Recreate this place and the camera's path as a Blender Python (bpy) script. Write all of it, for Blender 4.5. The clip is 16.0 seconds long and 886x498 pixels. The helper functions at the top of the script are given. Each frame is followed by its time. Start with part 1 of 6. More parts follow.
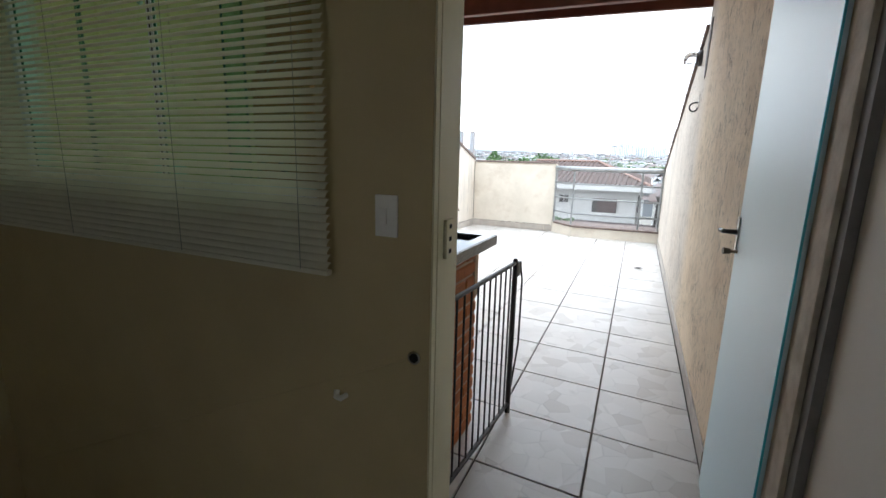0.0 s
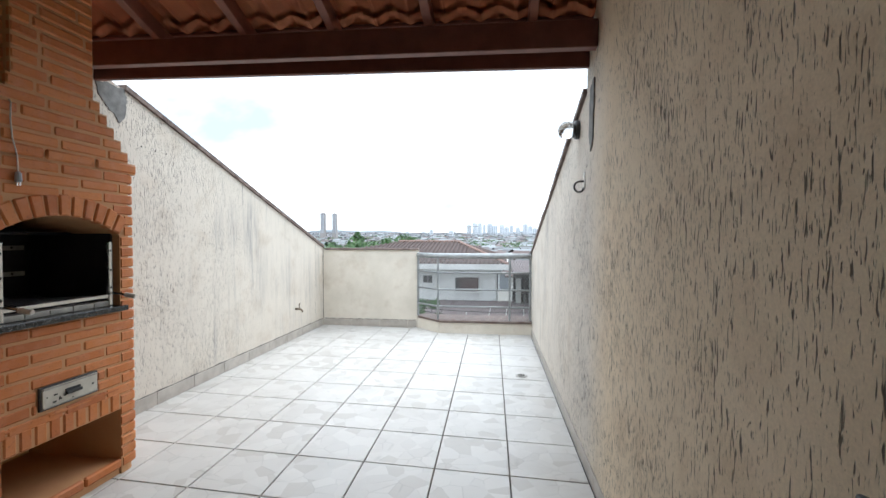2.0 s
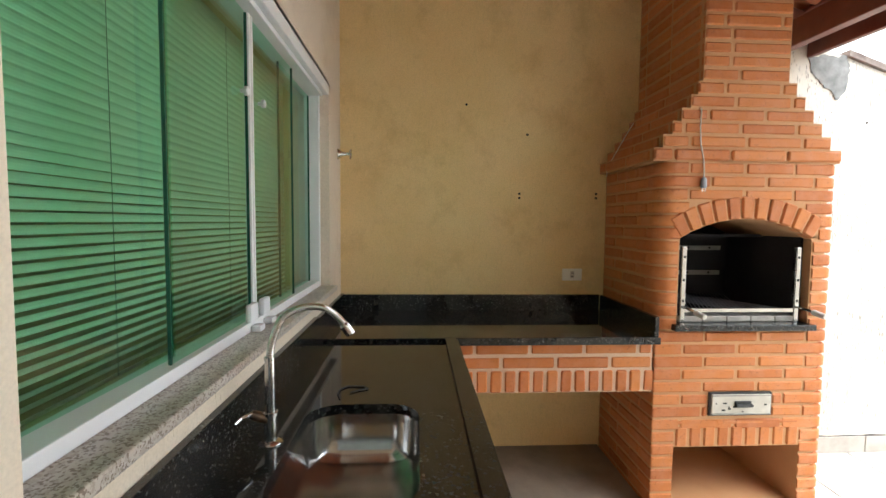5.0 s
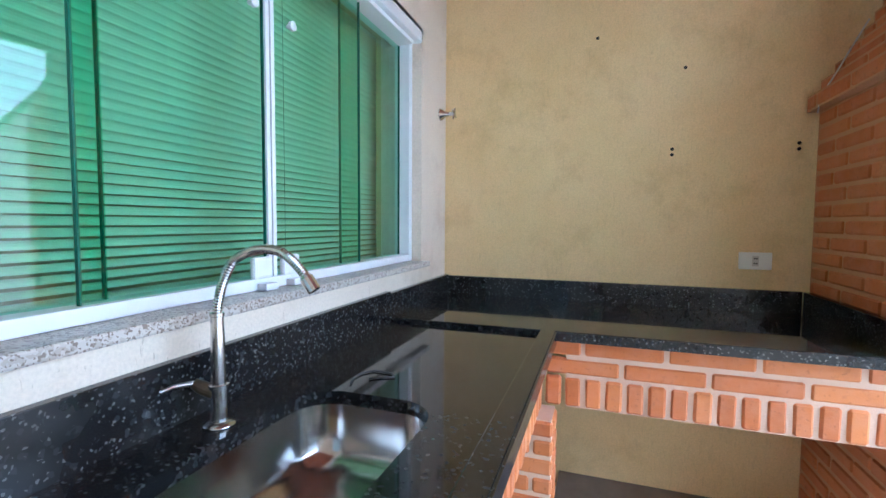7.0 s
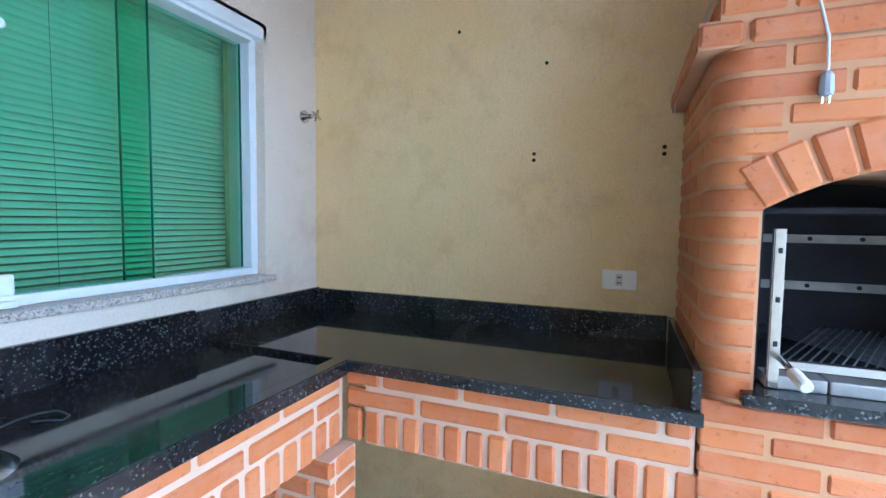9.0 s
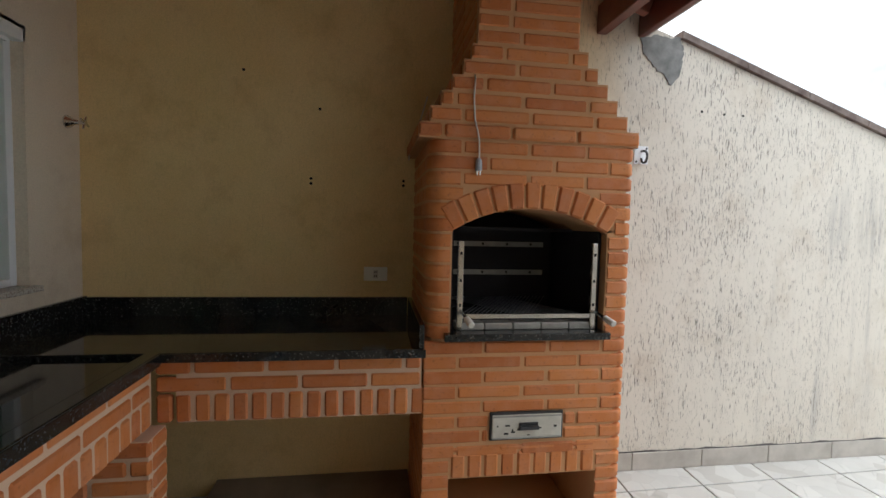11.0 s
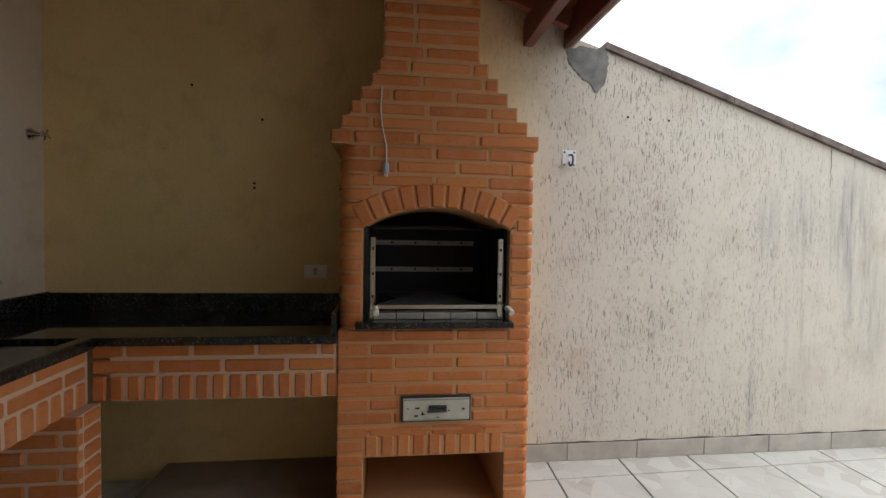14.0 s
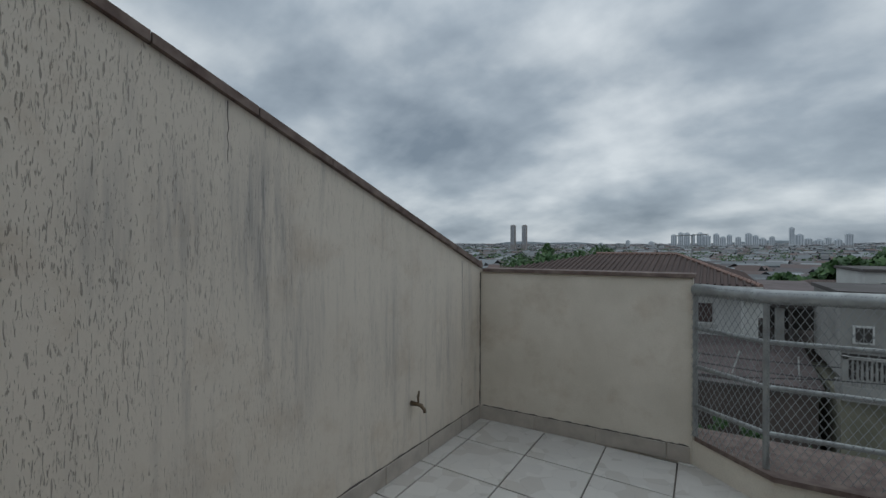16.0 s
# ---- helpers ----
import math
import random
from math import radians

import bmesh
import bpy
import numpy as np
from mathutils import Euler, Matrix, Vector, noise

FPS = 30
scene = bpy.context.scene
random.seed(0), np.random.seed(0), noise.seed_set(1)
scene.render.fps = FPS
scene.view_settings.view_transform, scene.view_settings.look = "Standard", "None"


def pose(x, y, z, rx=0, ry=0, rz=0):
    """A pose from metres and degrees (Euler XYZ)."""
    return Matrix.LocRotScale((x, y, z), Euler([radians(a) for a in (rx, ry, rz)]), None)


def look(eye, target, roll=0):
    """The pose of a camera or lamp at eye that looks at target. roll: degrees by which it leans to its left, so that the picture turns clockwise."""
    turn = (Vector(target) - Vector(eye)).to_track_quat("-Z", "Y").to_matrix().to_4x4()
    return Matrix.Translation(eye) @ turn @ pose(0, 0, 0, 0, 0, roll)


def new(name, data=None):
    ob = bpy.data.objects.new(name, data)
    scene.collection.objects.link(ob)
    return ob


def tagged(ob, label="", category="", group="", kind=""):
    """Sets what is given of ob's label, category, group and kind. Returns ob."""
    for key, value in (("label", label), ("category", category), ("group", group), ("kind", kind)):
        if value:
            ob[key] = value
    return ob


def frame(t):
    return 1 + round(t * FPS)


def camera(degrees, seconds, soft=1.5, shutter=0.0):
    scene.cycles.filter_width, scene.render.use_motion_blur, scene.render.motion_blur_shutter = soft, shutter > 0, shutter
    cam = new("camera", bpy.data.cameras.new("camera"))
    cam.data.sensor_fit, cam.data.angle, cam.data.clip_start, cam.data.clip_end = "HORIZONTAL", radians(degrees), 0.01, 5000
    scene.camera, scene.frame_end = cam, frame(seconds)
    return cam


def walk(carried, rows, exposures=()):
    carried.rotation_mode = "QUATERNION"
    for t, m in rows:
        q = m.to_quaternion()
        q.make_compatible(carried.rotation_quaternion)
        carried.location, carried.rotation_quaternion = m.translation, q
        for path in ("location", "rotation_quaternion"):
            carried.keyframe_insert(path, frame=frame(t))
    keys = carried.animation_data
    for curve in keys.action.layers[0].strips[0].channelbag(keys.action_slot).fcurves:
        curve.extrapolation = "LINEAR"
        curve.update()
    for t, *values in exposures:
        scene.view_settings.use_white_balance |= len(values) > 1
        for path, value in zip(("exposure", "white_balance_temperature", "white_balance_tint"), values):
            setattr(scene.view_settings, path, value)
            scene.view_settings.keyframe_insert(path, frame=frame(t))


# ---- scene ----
cam = camera(88.9, 16.0)
PATH = [
    (0, (0.457, 0.416, 1.266), (-0.348, 2.202, 0.864), 1.4),
    (0.5, (0.449, 0.643, 1.289), (0.011, 2.585, 1.098), 1.1),
    (1, (0.374, 0.945, 1.299), (0.07, 2.92, 1.219), 0.3),
    (1.5, (0.28, 1.295, 1.345), (0.008, 3.276, 1.293), 0.0),
    (2, (0.237, 1.687, 1.369), (-0.025, 3.669, 1.322), 0.1),
    (2.5, (0.075, 1.936, 1.387), (-0.202, 3.916, 1.341), 0.1),
    (3, (-0.044, 1.999, 1.403), (-0.874, 3.818, 1.361), -0.3),
    (3.2, (-0.028, 2.001, 1.425), (-1.171, 3.642, 1.376), -0.1),
    (3.5, (0.001, 2.015, 1.46), (-1.570, 3.249, 1.381), 0.1),
    (4, (0.085, 2.095, 1.525), (-1.846, 2.590, 1.385), -0.4),
    (4.2, (0.105, 2.100, 1.522), (-1.866, 2.410, 1.386), -0.2),
    (6.3, (-0.107, 2.326, 1.3), (-2.102, 2.237, 1.19), 1.3),
    (6.5, (-0.179, 2.357, 1.291), (-2.159, 2.101, 1.176), 1.0),
    (7, (-0.351, 2.457, 1.295), (-2.238, 1.805, 1.177), 0.4),
    (7.5, (-0.595, 2.603, 1.321), (-2.436, 1.832, 1.193), 0.5),
    (8, (-0.739, 2.765, 1.335), (-2.565, 1.968, 1.213), 0.7),
    (8.5, (-0.782, 2.944, 1.354), (-2.602, 2.135, 1.218), 0.9),
    (9, (-0.766, 3.095, 1.352), (-2.613, 2.349, 1.230), 0.7),
    (9.5, (-0.692, 3.172, 1.383), (-2.626, 2.679, 1.243), 1.2),
    (10, (-0.591, 3.168, 1.417), (-2.581, 3.050, 1.262), 1.9),
    (10.2, (-0.541, 3.161, 1.417), (-2.536, 3.208, 1.268), 2.1),
    (12.3, (0.3, 2.901, 1.41), (-1.66, 3.285, 1.296), 1.2),
    (12.5, (0.314, 2.894, 1.435), (-1.644, 3.278, 1.311), 1.2),
    (13, (0.294, 2.942, 1.422), (-1.678, 3.254, 1.31), 1.1),
    (13.5, (0.173, 3.127, 1.368), (-1.807, 3.394, 1.28), 1.2),
    (14, (0.016, 3.481, 1.37), (-1.969, 3.721, 1.298), 1.0),
    (14.4, (-0.214, 3.739, 1.348), (-2.135, 4.292, 1.292), 1.2),
    (14.5, (-0.267, 3.813, 1.361), (-2.158, 4.463, 1.308), 1.2),
    (14.6, (-0.309, 3.903, 1.361), (-2.162, 4.653, 1.318), 1.1),
    (15, (-0.562, 4.244, 1.355), (-2.202, 5.388, 1.322), 1.1),
    (15.5, (-0.748, 4.741, 1.338), (-2.134, 6.183, 1.333), 0.8),
    (16, (-0.93, 5.206, 1.365), (-1.967, 6.916, 1.367), 0.2),
]

EXPOSURES = [(0, 2.35, 6150, 9), (1.0, 2.5, 6000, 8), (2.0, 1.8, 6050, 7), (3.0, 1.4, 6050, 6), (3.6, 1.75, 6550, 7), (4.2, 2.6, 7000, 6), (6.3, 3.75, 4850, 7), (7.5, 4.15, 4700, 8),
             (9.0, 3.98, 4330, 3), (9.7, 3.68, 4450, 3), (10.2, 2.1, 5400, 6), (12.3, 1.65, 6450, 7), (13.4, 1.55, 6450, 7), (14.0, 1.4, 6450, 8), (14.6, 0.8, 6400, 9), (15.2, 0.15, 6200, 7), (16.0, -0.35, 6000, 5)]
walk(cam, [(t, look(eye, target, roll)) for t, eye, target, roll in PATH], EXPOSURES)

# ---- world and sun ----
SUN_EL, SUN_AZ = 58.0, 20.0
world = bpy.data.worlds.new("overcast_sky")
scene.world = world
world.use_nodes = True
wn, wl = world.node_tree.nodes, world.node_tree.links
wn.clear()


def wnode(kind, **inputs):
    n = wn.new(kind)
    for k, v in inputs.items():
        n.inputs[k.replace("_", " ")].default_value = v
    return n


def build_world():
    out = wnode("ShaderNodeOutputWorld")
    sky = wnode("ShaderNodeTexSky")
    sky.sky_type, sky.sun_disc = "NISHITA", False
    sky.sun_elevation, sky.sun_rotation = radians(SUN_EL), radians(SUN_AZ)
    sky.air_density, sky.dust_density = 1.0, 2.0
    co = wnode("ShaderNodeTexCoord")
    sep = wnode("ShaderNodeSeparateXYZ")
    wl.new(co.outputs["Generated"], sep.inputs[0])
    zc = wnode("ShaderNodeMath")
    zc.operation = "MAXIMUM"
    wl.new(sep.outputs["Z"], zc.inputs[0])
    zc.inputs[1].default_value = 0.0
    za = wnode("ShaderNodeMath")
    za.operation = "ADD"
    wl.new(zc.outputs[0], za.inputs[0])
    za.inputs[1].default_value = 0.42
    flat = []
    for axis in ("X", "Y"):
        d = wnode("ShaderNodeMath")
        d.operation = "DIVIDE"
        wl.new(sep.outputs[axis], d.inputs[0])
        wl.new(za.outputs[0], d.inputs[1])
        flat.append(d)
    com = wnode("ShaderNodeCombineXYZ")
    wl.new(flat[0].outputs[0], com.inputs[0])
    wl.new(flat[1].outputs[0], com.inputs[1])
    mp = wnode("ShaderNodeMapping")
    mp.inputs["Scale"].default_value = (1.35, 1.6, 1.0)
    mp.inputs["Rotation"].default_value = (0, 0, radians(12))
    mp.inputs["Location"].default_value = (3.1, 0.6, 0.0)
    wl.new(com.outputs[0], mp.inputs[0])
    big = wnode("ShaderNodeTexNoise", Scale=1.5, Detail=8.0, Roughness=0.50, Distortion=0.08)
    wl.new(mp.outputs[0], big.inputs["Vector"])
    ramp = wnode("ShaderNodeValToRGB")
    e = ramp.color_ramp.elements
    e[0].position, e[0].color = 0.30, (0.255, 0.295, 0.345, 1)
    e[1].position, e[1].color = 0.68, (0.88, 0.88, 0.88, 1)
    m = e.new(0.47)
    m.color = (0.46, 0.50, 0.545, 1)
    wl.new(big.outputs["Fac"], ramp.inputs[0])
    veil = wnode("ShaderNodeMix")
    veil.data_type = "RGBA"
    veil.inputs["Factor"].default_value = 0.93
    gain = wnode("ShaderNodeVectorMath")
    gain.operation = "SCALE"
    gain.inputs["Scale"].default_value = 0.10
    wl.new(sky.outputs[0], gain.inputs[0])
    wl.new(gain.outputs[0], veil.inputs["A"])
    wl.new(ramp.outputs[0], veil.inputs["B"])
    # an overcast sky is brighter overhead than at the horizon
    high = wnode("ShaderNodeMapRange")
    high.interpolation_type = "SMOOTHSTEP"
    high.inputs["From Min"].default_value, high.inputs["From Max"].default_value = 0.35, 1.0
    high.inputs["To Min"].default_value, high.inputs["To Max"].default_value = 1.0, 1.8
    wl.new(zc.outputs[0], high.inputs["Value"])
    bg = wnode("ShaderNodeBackground")
    wl.new(high.outputs[0], bg.inputs["Strength"])
    wl.new(veil.outputs["Result"], bg.inputs["Color"])
    wl.new(bg.outputs[0], out.inputs[0])


build_world()
sun = new("sun", bpy.data.lights.new("sun", "SUN"))
sun.data.energy, sun.data.angle, sun.data.color = 0.35, radians(50), (1.0, 0.97, 0.93)
az, el = radians(SUN_AZ), radians(SUN_EL)
sun.matrix_world = look((math.sin(az) * math.cos(el) * 20, math.cos(az) * math.cos(el) * 20, math.sin(el) * 20), (0, 0, 0))

# ---- materials ----


class Mat:
    """A small builder round one node material."""

    def __init__(self, name, rough=0.6, metal=0.0):
        self.m = bpy.data.materials.new(name)
        self.m.use_nodes = True
        self.n, self.l = self.m.node_tree.nodes, self.m.node_tree.links
        self.b = self.n["Principled BSDF"]
        self.b.inputs["Roughness"].default_value, self.b.inputs["Metallic"].default_value = rough, metal
        self.pos = self.n.new("ShaderNodeNewGeometry").outputs["Position"]

    def mapped(self, scale=(1, 1, 1), shift=None, rot=(0, 0, 0)):
        mp = self.n.new("ShaderNodeMapping")
        mp.inputs["Scale"].default_value, mp.inputs["Rotation"].default_value = scale, rot
        self.l.new(self.pos, mp.inputs[0])
        if shift is not None:
            self.l.new(shift, mp.inputs["Location"])
        return mp.outputs[0]

    def noise(self, scale, detail=4.0, rough=0.55, vec=None, distort=0.0):
        t = self.n.new("ShaderNodeTexNoise")
        t.inputs["Scale"].default_value, t.inputs["Detail"].default_value = scale, detail
        t.inputs["Roughness"].default_value, t.inputs["Distortion"].default_value = rough, distort
        self.l.new(vec if vec is not None else self.pos, t.inputs["Vector"])
        return t.outputs["Fac"]

    def voronoi(self, scale, vec=None, feature="F1", out="Distance"):
        t = self.n.new("ShaderNodeTexVoronoi")
        t.feature = feature
        t.inputs["Scale"].default_value = scale
        self.l.new(vec if vec is not None else self.pos, t.inputs["Vector"])
        return t.outputs[out]

    def ramp(self, fac, *stops):
        r = self.n.new("ShaderNodeValToRGB")
        e = r.color_ramp.elements
        while len(e) < len(stops):
            e.new(0.5)
        for i, (p, c) in enumerate(stops):
            e[i].position = p
            e[i].color = (c, c, c, 1) if isinstance(c, (int, float)) else (*c, 1)
        self.l.new(fac, r.inputs[0])
        return r.outputs[0]

    def mix(self, fac, a, b, mode="MIX"):
        x = self.n.new("ShaderNodeMix")
        x.data_type, x.blend_type = "RGBA", mode
        for sock, v in ((x.inputs["Factor"], fac), (x.inputs["A"], a), (x.inputs["B"], b)):
            if isinstance(v, (int, float)):
                sock.default_value = v if sock.type == "VALUE" else (v, v, v, 1)
            elif isinstance(v, tuple):
                sock.default_value = (*v, 1)
            else:
                self.l.new(v, sock)
        return x.outputs["Result"]

    def math(self, op, a, b=0.0):
        x = self.n.new("ShaderNodeMath")
        x.operation = op
        for sock, v in ((x.inputs[0], a), (x.inputs[1], b)):
            if isinstance(v, (int, float)):
                sock.default_value = v
            else:
                self.l.new(v, sock)
        return x.outputs[0]

    def random(self):
        return self.n.new("ShaderNodeObjectInfo").outputs["Random"]

    def axis(self, which):
        s = self.n.new("ShaderNodeSeparateXYZ")
        self.l.new(self.pos, s.inputs[0])
        return s.outputs[which]

    def color(self, sock):
        if isinstance(sock, tuple):
            self.b.inputs["Base Color"].default_value = (*sock, 1)
        else:
            self.l.new(sock, self.b.inputs["Base Color"])
        return self

    def rough(self, sock):
        self.l.new(sock, self.b.inputs["Roughness"])
        return self

    def bump(self, height, strength=0.3, dist=0.01):
        bp = self.n.new("ShaderNodeBump")
        bp.inputs["Strength"].default_value, bp.inputs["Distance"].default_value = strength, dist
        self.l.new(height, bp.inputs["Height"])
        self.l.new(bp.outputs[0], self.b.inputs["Normal"])
        return self


def simple(name, a, b, scale=8.0, rough=0.6, metal=0.0, bump=0.1, fine=60.0):
    """Two tones, blotches and fine grain."""
    m = Mat(name, rough, metal)
    blot, grain = m.noise(scale, 5), m.noise(fine, 3)
    m.color(m.mix(m.ramp(blot, (0.3, 0.0), (0.7, 1.0)), a, b))
    m.rough(m.math("ADD", m.math("MULTIPLY", grain, 0.2), rough - 0.1))
    if bump:
        m.bump(m.mix(0.5, blot, grain), bump, 0.004)
    return m.m


# where, and how far up, along and down, the heavy streaks spread on the side walls
STAINS = [(6.42, 1.42, 0.20, 0.45, 1.0), (6.60, 1.0, 0.22, 0.60, 0.55), (6.10, 1.50, 0.14, 0.30, 0.5), (5.86, 1.45, 0.10, 0.36, 0.5), (7.30, 0.85, 0.22, 0.50, 0.45), (8.00, 0.75, 0.14, 0.50, 0.6), (8.28, 0.85, 0.10, 0.50, 0.7)]


def stucco(name, clean, dull, weather, groove_dark=0.45, groove_lo=0.60, deep=0.004, coarse=150):
    """Scratched render: short upright grooves, blotches, and run-down stains out in the weather."""
    m = Mat(name, 0.85)
    patchy = m.noise(2.3, 4, 0.6)
    layers = []
    for sc, tall, shift in ((coarse, coarse * 0.15, 0.0), (coarse * 1.9, coarse * 0.30, 0.03)):
        g = m.noise(1.0, 1.5, 0.5, m.mapped((sc, sc, tall), None, (radians(3), 0, 0)), 0.5)
        lo = m.math("SUBTRACT", groove_lo + 0.13 + shift, m.math("MULTIPLY", patchy, 0.24))
        c = m.n.new("ShaderNodeClamp")
        m.l.new(m.math("MULTIPLY", m.math("SUBTRACT", g, lo), 13.0), c.inputs[0])
        layers.append(c.outputs[0])
    groove = m.math("MAXIMUM", layers[0], layers[1])
    blot = m.noise(2.2, 6, 0.6)
    base = m.mix(m.ramp(blot, (0.35, 0.0), (0.65, 1.0)), clean, dull)
    fine = m.noise(140, 2)
    base = m.mix(0.16, base, m.ramp(fine, (0.3, 0.25), (0.7, 1.0)), "MULTIPLY")
    if weather:
        y = m.axis("Y")
        out = m.n.new("ShaderNodeMapRange")
        out.inputs["From Min"].default_value, out.inputs["From Max"].default_value = 3.95, 4.45
        m.l.new(y, out.inputs["Value"])
        base = m.mix(out.outputs[0], base, m.mix(blot, (0.68, 0.615, 0.525), (0.58, 0.525, 0.45)))
        # rain streaks: thin runs all along, heavy dark ones below the open joints of the coping
        run = m.noise(1.0, 6, 0.66, m.mapped((15.0, 15.0, 1.1)), 0.3)
        fine_run = m.noise(1.0, 4, 0.6, m.mapped((48.0, 48.0, 3.0)), 0.4)
        z = m.axis("Z")
        heavy = None
        for cy, cz, wy, wz, share in STAINS:
            dy = m.math("MULTIPLY", m.math("SUBTRACT", y, cy), 1.0 / wy)
            dz = m.math("MULTIPLY", m.math("SUBTRACT", z, cz), 1.0 / wz)
            g = m.math("SUBTRACT", 1.0, m.math("ADD", m.math("MULTIPLY", dy, dy), m.math("MULTIPLY", dz, dz)))
            g = m.math("MULTIPLY", g, share)
            heavy = g if heavy is None else m.math("MAXIMUM", heavy, g)
        cl = m.n.new("ShaderNodeClamp")
        m.l.new(heavy, cl.inputs[0])
        far = m.n.new("ShaderNodeMapRange")
        far.inputs["From Min"].default_value, far.inputs["From Max"].default_value = 4.6, 6.0
        m.l.new(y, far.inputs["Value"])
        thin = m.math("MULTIPLY", m.ramp(run, (0.52, 0.0), (0.72, 0.50)), m.math("MULTIPLY", far.outputs[0], m.ramp(m.noise(0.8, 2), (0.40, 0.15), (0.6, 1.0))))
        dense = m.math("MULTIPLY", cl.outputs[0], m.math("MULTIPLY", m.ramp(run, (0.36, 0.10), (0.60, 1.0)), m.ramp(fine_run, (0.38, 0.20), (0.62, 1.0))))
        base = m.mix(m.math("MULTIPLY", m.math("MAXIMUM", thin, dense), 0.92), base, (0.17, 0.17, 0.178))
        worn = m.n.new("ShaderNodeMapRange")
        worn.inputs["From Min"].default_value, worn.inputs["From Max"].default_value = 5.2, 6.8
        worn.inputs["To Min"].default_value, worn.inputs["To Max"].default_value = 1.0, 0.25
        m.l.new(y, worn.inputs["Value"])
        groove = m.math("MULTIPLY", groove, worn.outputs[0])
    damp = m.ramp(m.noise(3.4, 7, 0.68), (0.52, 0.0), (0.72, 1.0))
    base = m.mix(m.math("MULTIPLY", damp, 0.40), base, m.mix(1.0, base, (0.62, 0.52, 0.42), "MULTIPLY"))
    if weather == "sheltered":
        groove = m.math("MULTIPLY", groove, m.math("ADD", m.math("MULTIPLY", out.outputs[0], 0.90), 0.10))
    m.color(m.mix(groove, base, m.mix(1.0, base, groove_dark, "MULTIPLY")))
    m.bump(m.math("SUBTRACT", m.math("MULTIPLY", fine, 0.12), groove), 0.9, deep)
    return m.m


WALL_CREAM = stucco("cream_scratched_render", (0.90, 0.685, 0.345), (0.85, 0.62, 0.285), "sheltered", 0.40, 0.61, 0.003, 150)
WALL_BEIGE = stucco("beige_scratched_render", (0.86, 0.72, 0.53), (0.80, 0.66, 0.475), True, 0.20, 0.60, 0.005, 125)
WALL_HOUSE = stucco("pale_cream_render", (0.82, 0.71, 0.57), (0.78, 0.67, 0.53), False, 0.85, 0.72)
PLASTER_FAR = stucco("cream_parapet_paint", (0.76, 0.70, 0.60), (0.65, 0.595, 0.50), False, 0.85, 0.74)
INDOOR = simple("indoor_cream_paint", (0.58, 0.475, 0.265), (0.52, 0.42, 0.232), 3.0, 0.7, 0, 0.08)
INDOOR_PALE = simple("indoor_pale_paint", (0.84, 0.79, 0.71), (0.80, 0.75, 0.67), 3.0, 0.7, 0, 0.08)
CEILING = simple("ceiling_white_paint", (0.72, 0.70, 0.66), (0.68, 0.66, 0.62), 3.0, 0.8, 0, 0.05)
COPING = simple("dark_cement_coping", (0.085, 0.055, 0.048), (0.23, 0.18, 0.155), 11.0, 0.9, 0, 0.5)
CONCRETE = simple("grey_cement", (0.14, 0.138, 0.132), (0.26, 0.255, 0.245), 16.0, 0.9, 0, 0.4)
PLINTH_TOP = simple("dusty_concrete", (0.31, 0.245, 0.185), (0.21, 0.165, 0.122), 5.0, 0.9, 0, 0.3)
WHITE_PAINT = simple("white_powder_coat", (0.80, 0.81, 0.82), (0.75, 0.76, 0.78), 6.0, 0.35, 0, 0.03)
FRAME_CREAM = simple("cream_door_frame_paint", (0.78, 0.71, 0.48), (0.72, 0.65, 0.43), 6.0, 0.45, 0, 0.05)
JAMB_WORN = simple("worn_jamb_paint", (0.66, 0.58, 0.46), (0.40, 0.33, 0.24), 14.0, 0.8, 0, 0.5)
SEAL = simple("grey_door_seal", (0.24, 0.215, 0.19), (0.17, 0.155, 0.14), 10.0, 0.7, 0, 0)
DOOR_BLUE = simple("pale_blue_painted_steel", (0.68, 0.86, 0.92), (0.64, 0.82, 0.89), 1.2, 0.42, 0, 0, 900.0)
EDGE_TEAL = simple("teal_film", (0.06, 0.60, 0.72), (0.05, 0.52, 0.64), 8.0, 0.4, 0, 0)
PLASTIC = simple("white_plastic", (0.88, 0.86, 0.80), (0.84, 0.82, 0.76), 8.0, 0.35, 0, 0)
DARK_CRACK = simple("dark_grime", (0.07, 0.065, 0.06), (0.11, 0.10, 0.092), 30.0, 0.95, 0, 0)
DARK_HOLE = simple("dark_hole", (0.012, 0.011, 0.01), (0.02, 0.018, 0.016), 20.0, 0.9, 0, 0)
SLAT = simple("pale_blind_slat", (0.80, 0.80, 0.68), (0.76, 0.76, 0.64), 5.0, 0.45, 0, 0)


def see_through(mat, share):
    """Lets a thin sheet pass part of the light."""
    n, l = mat.node_tree.nodes, mat.node_tree.links
    mx, tl = n.new("ShaderNodeMixShader"), n.new("ShaderNodeBsdfTranslucent")
    tl.inputs["Color"].default_value, mx.inputs[0].default_value = (1.0, 0.78, 0.46, 1), share
    l.new(n["Principled BSDF"].outputs[0], mx.inputs[1])
    l.new(tl.outputs[0], mx.inputs[2])
    l.new(mx.outputs[0], n["Material Output"].inputs[0])


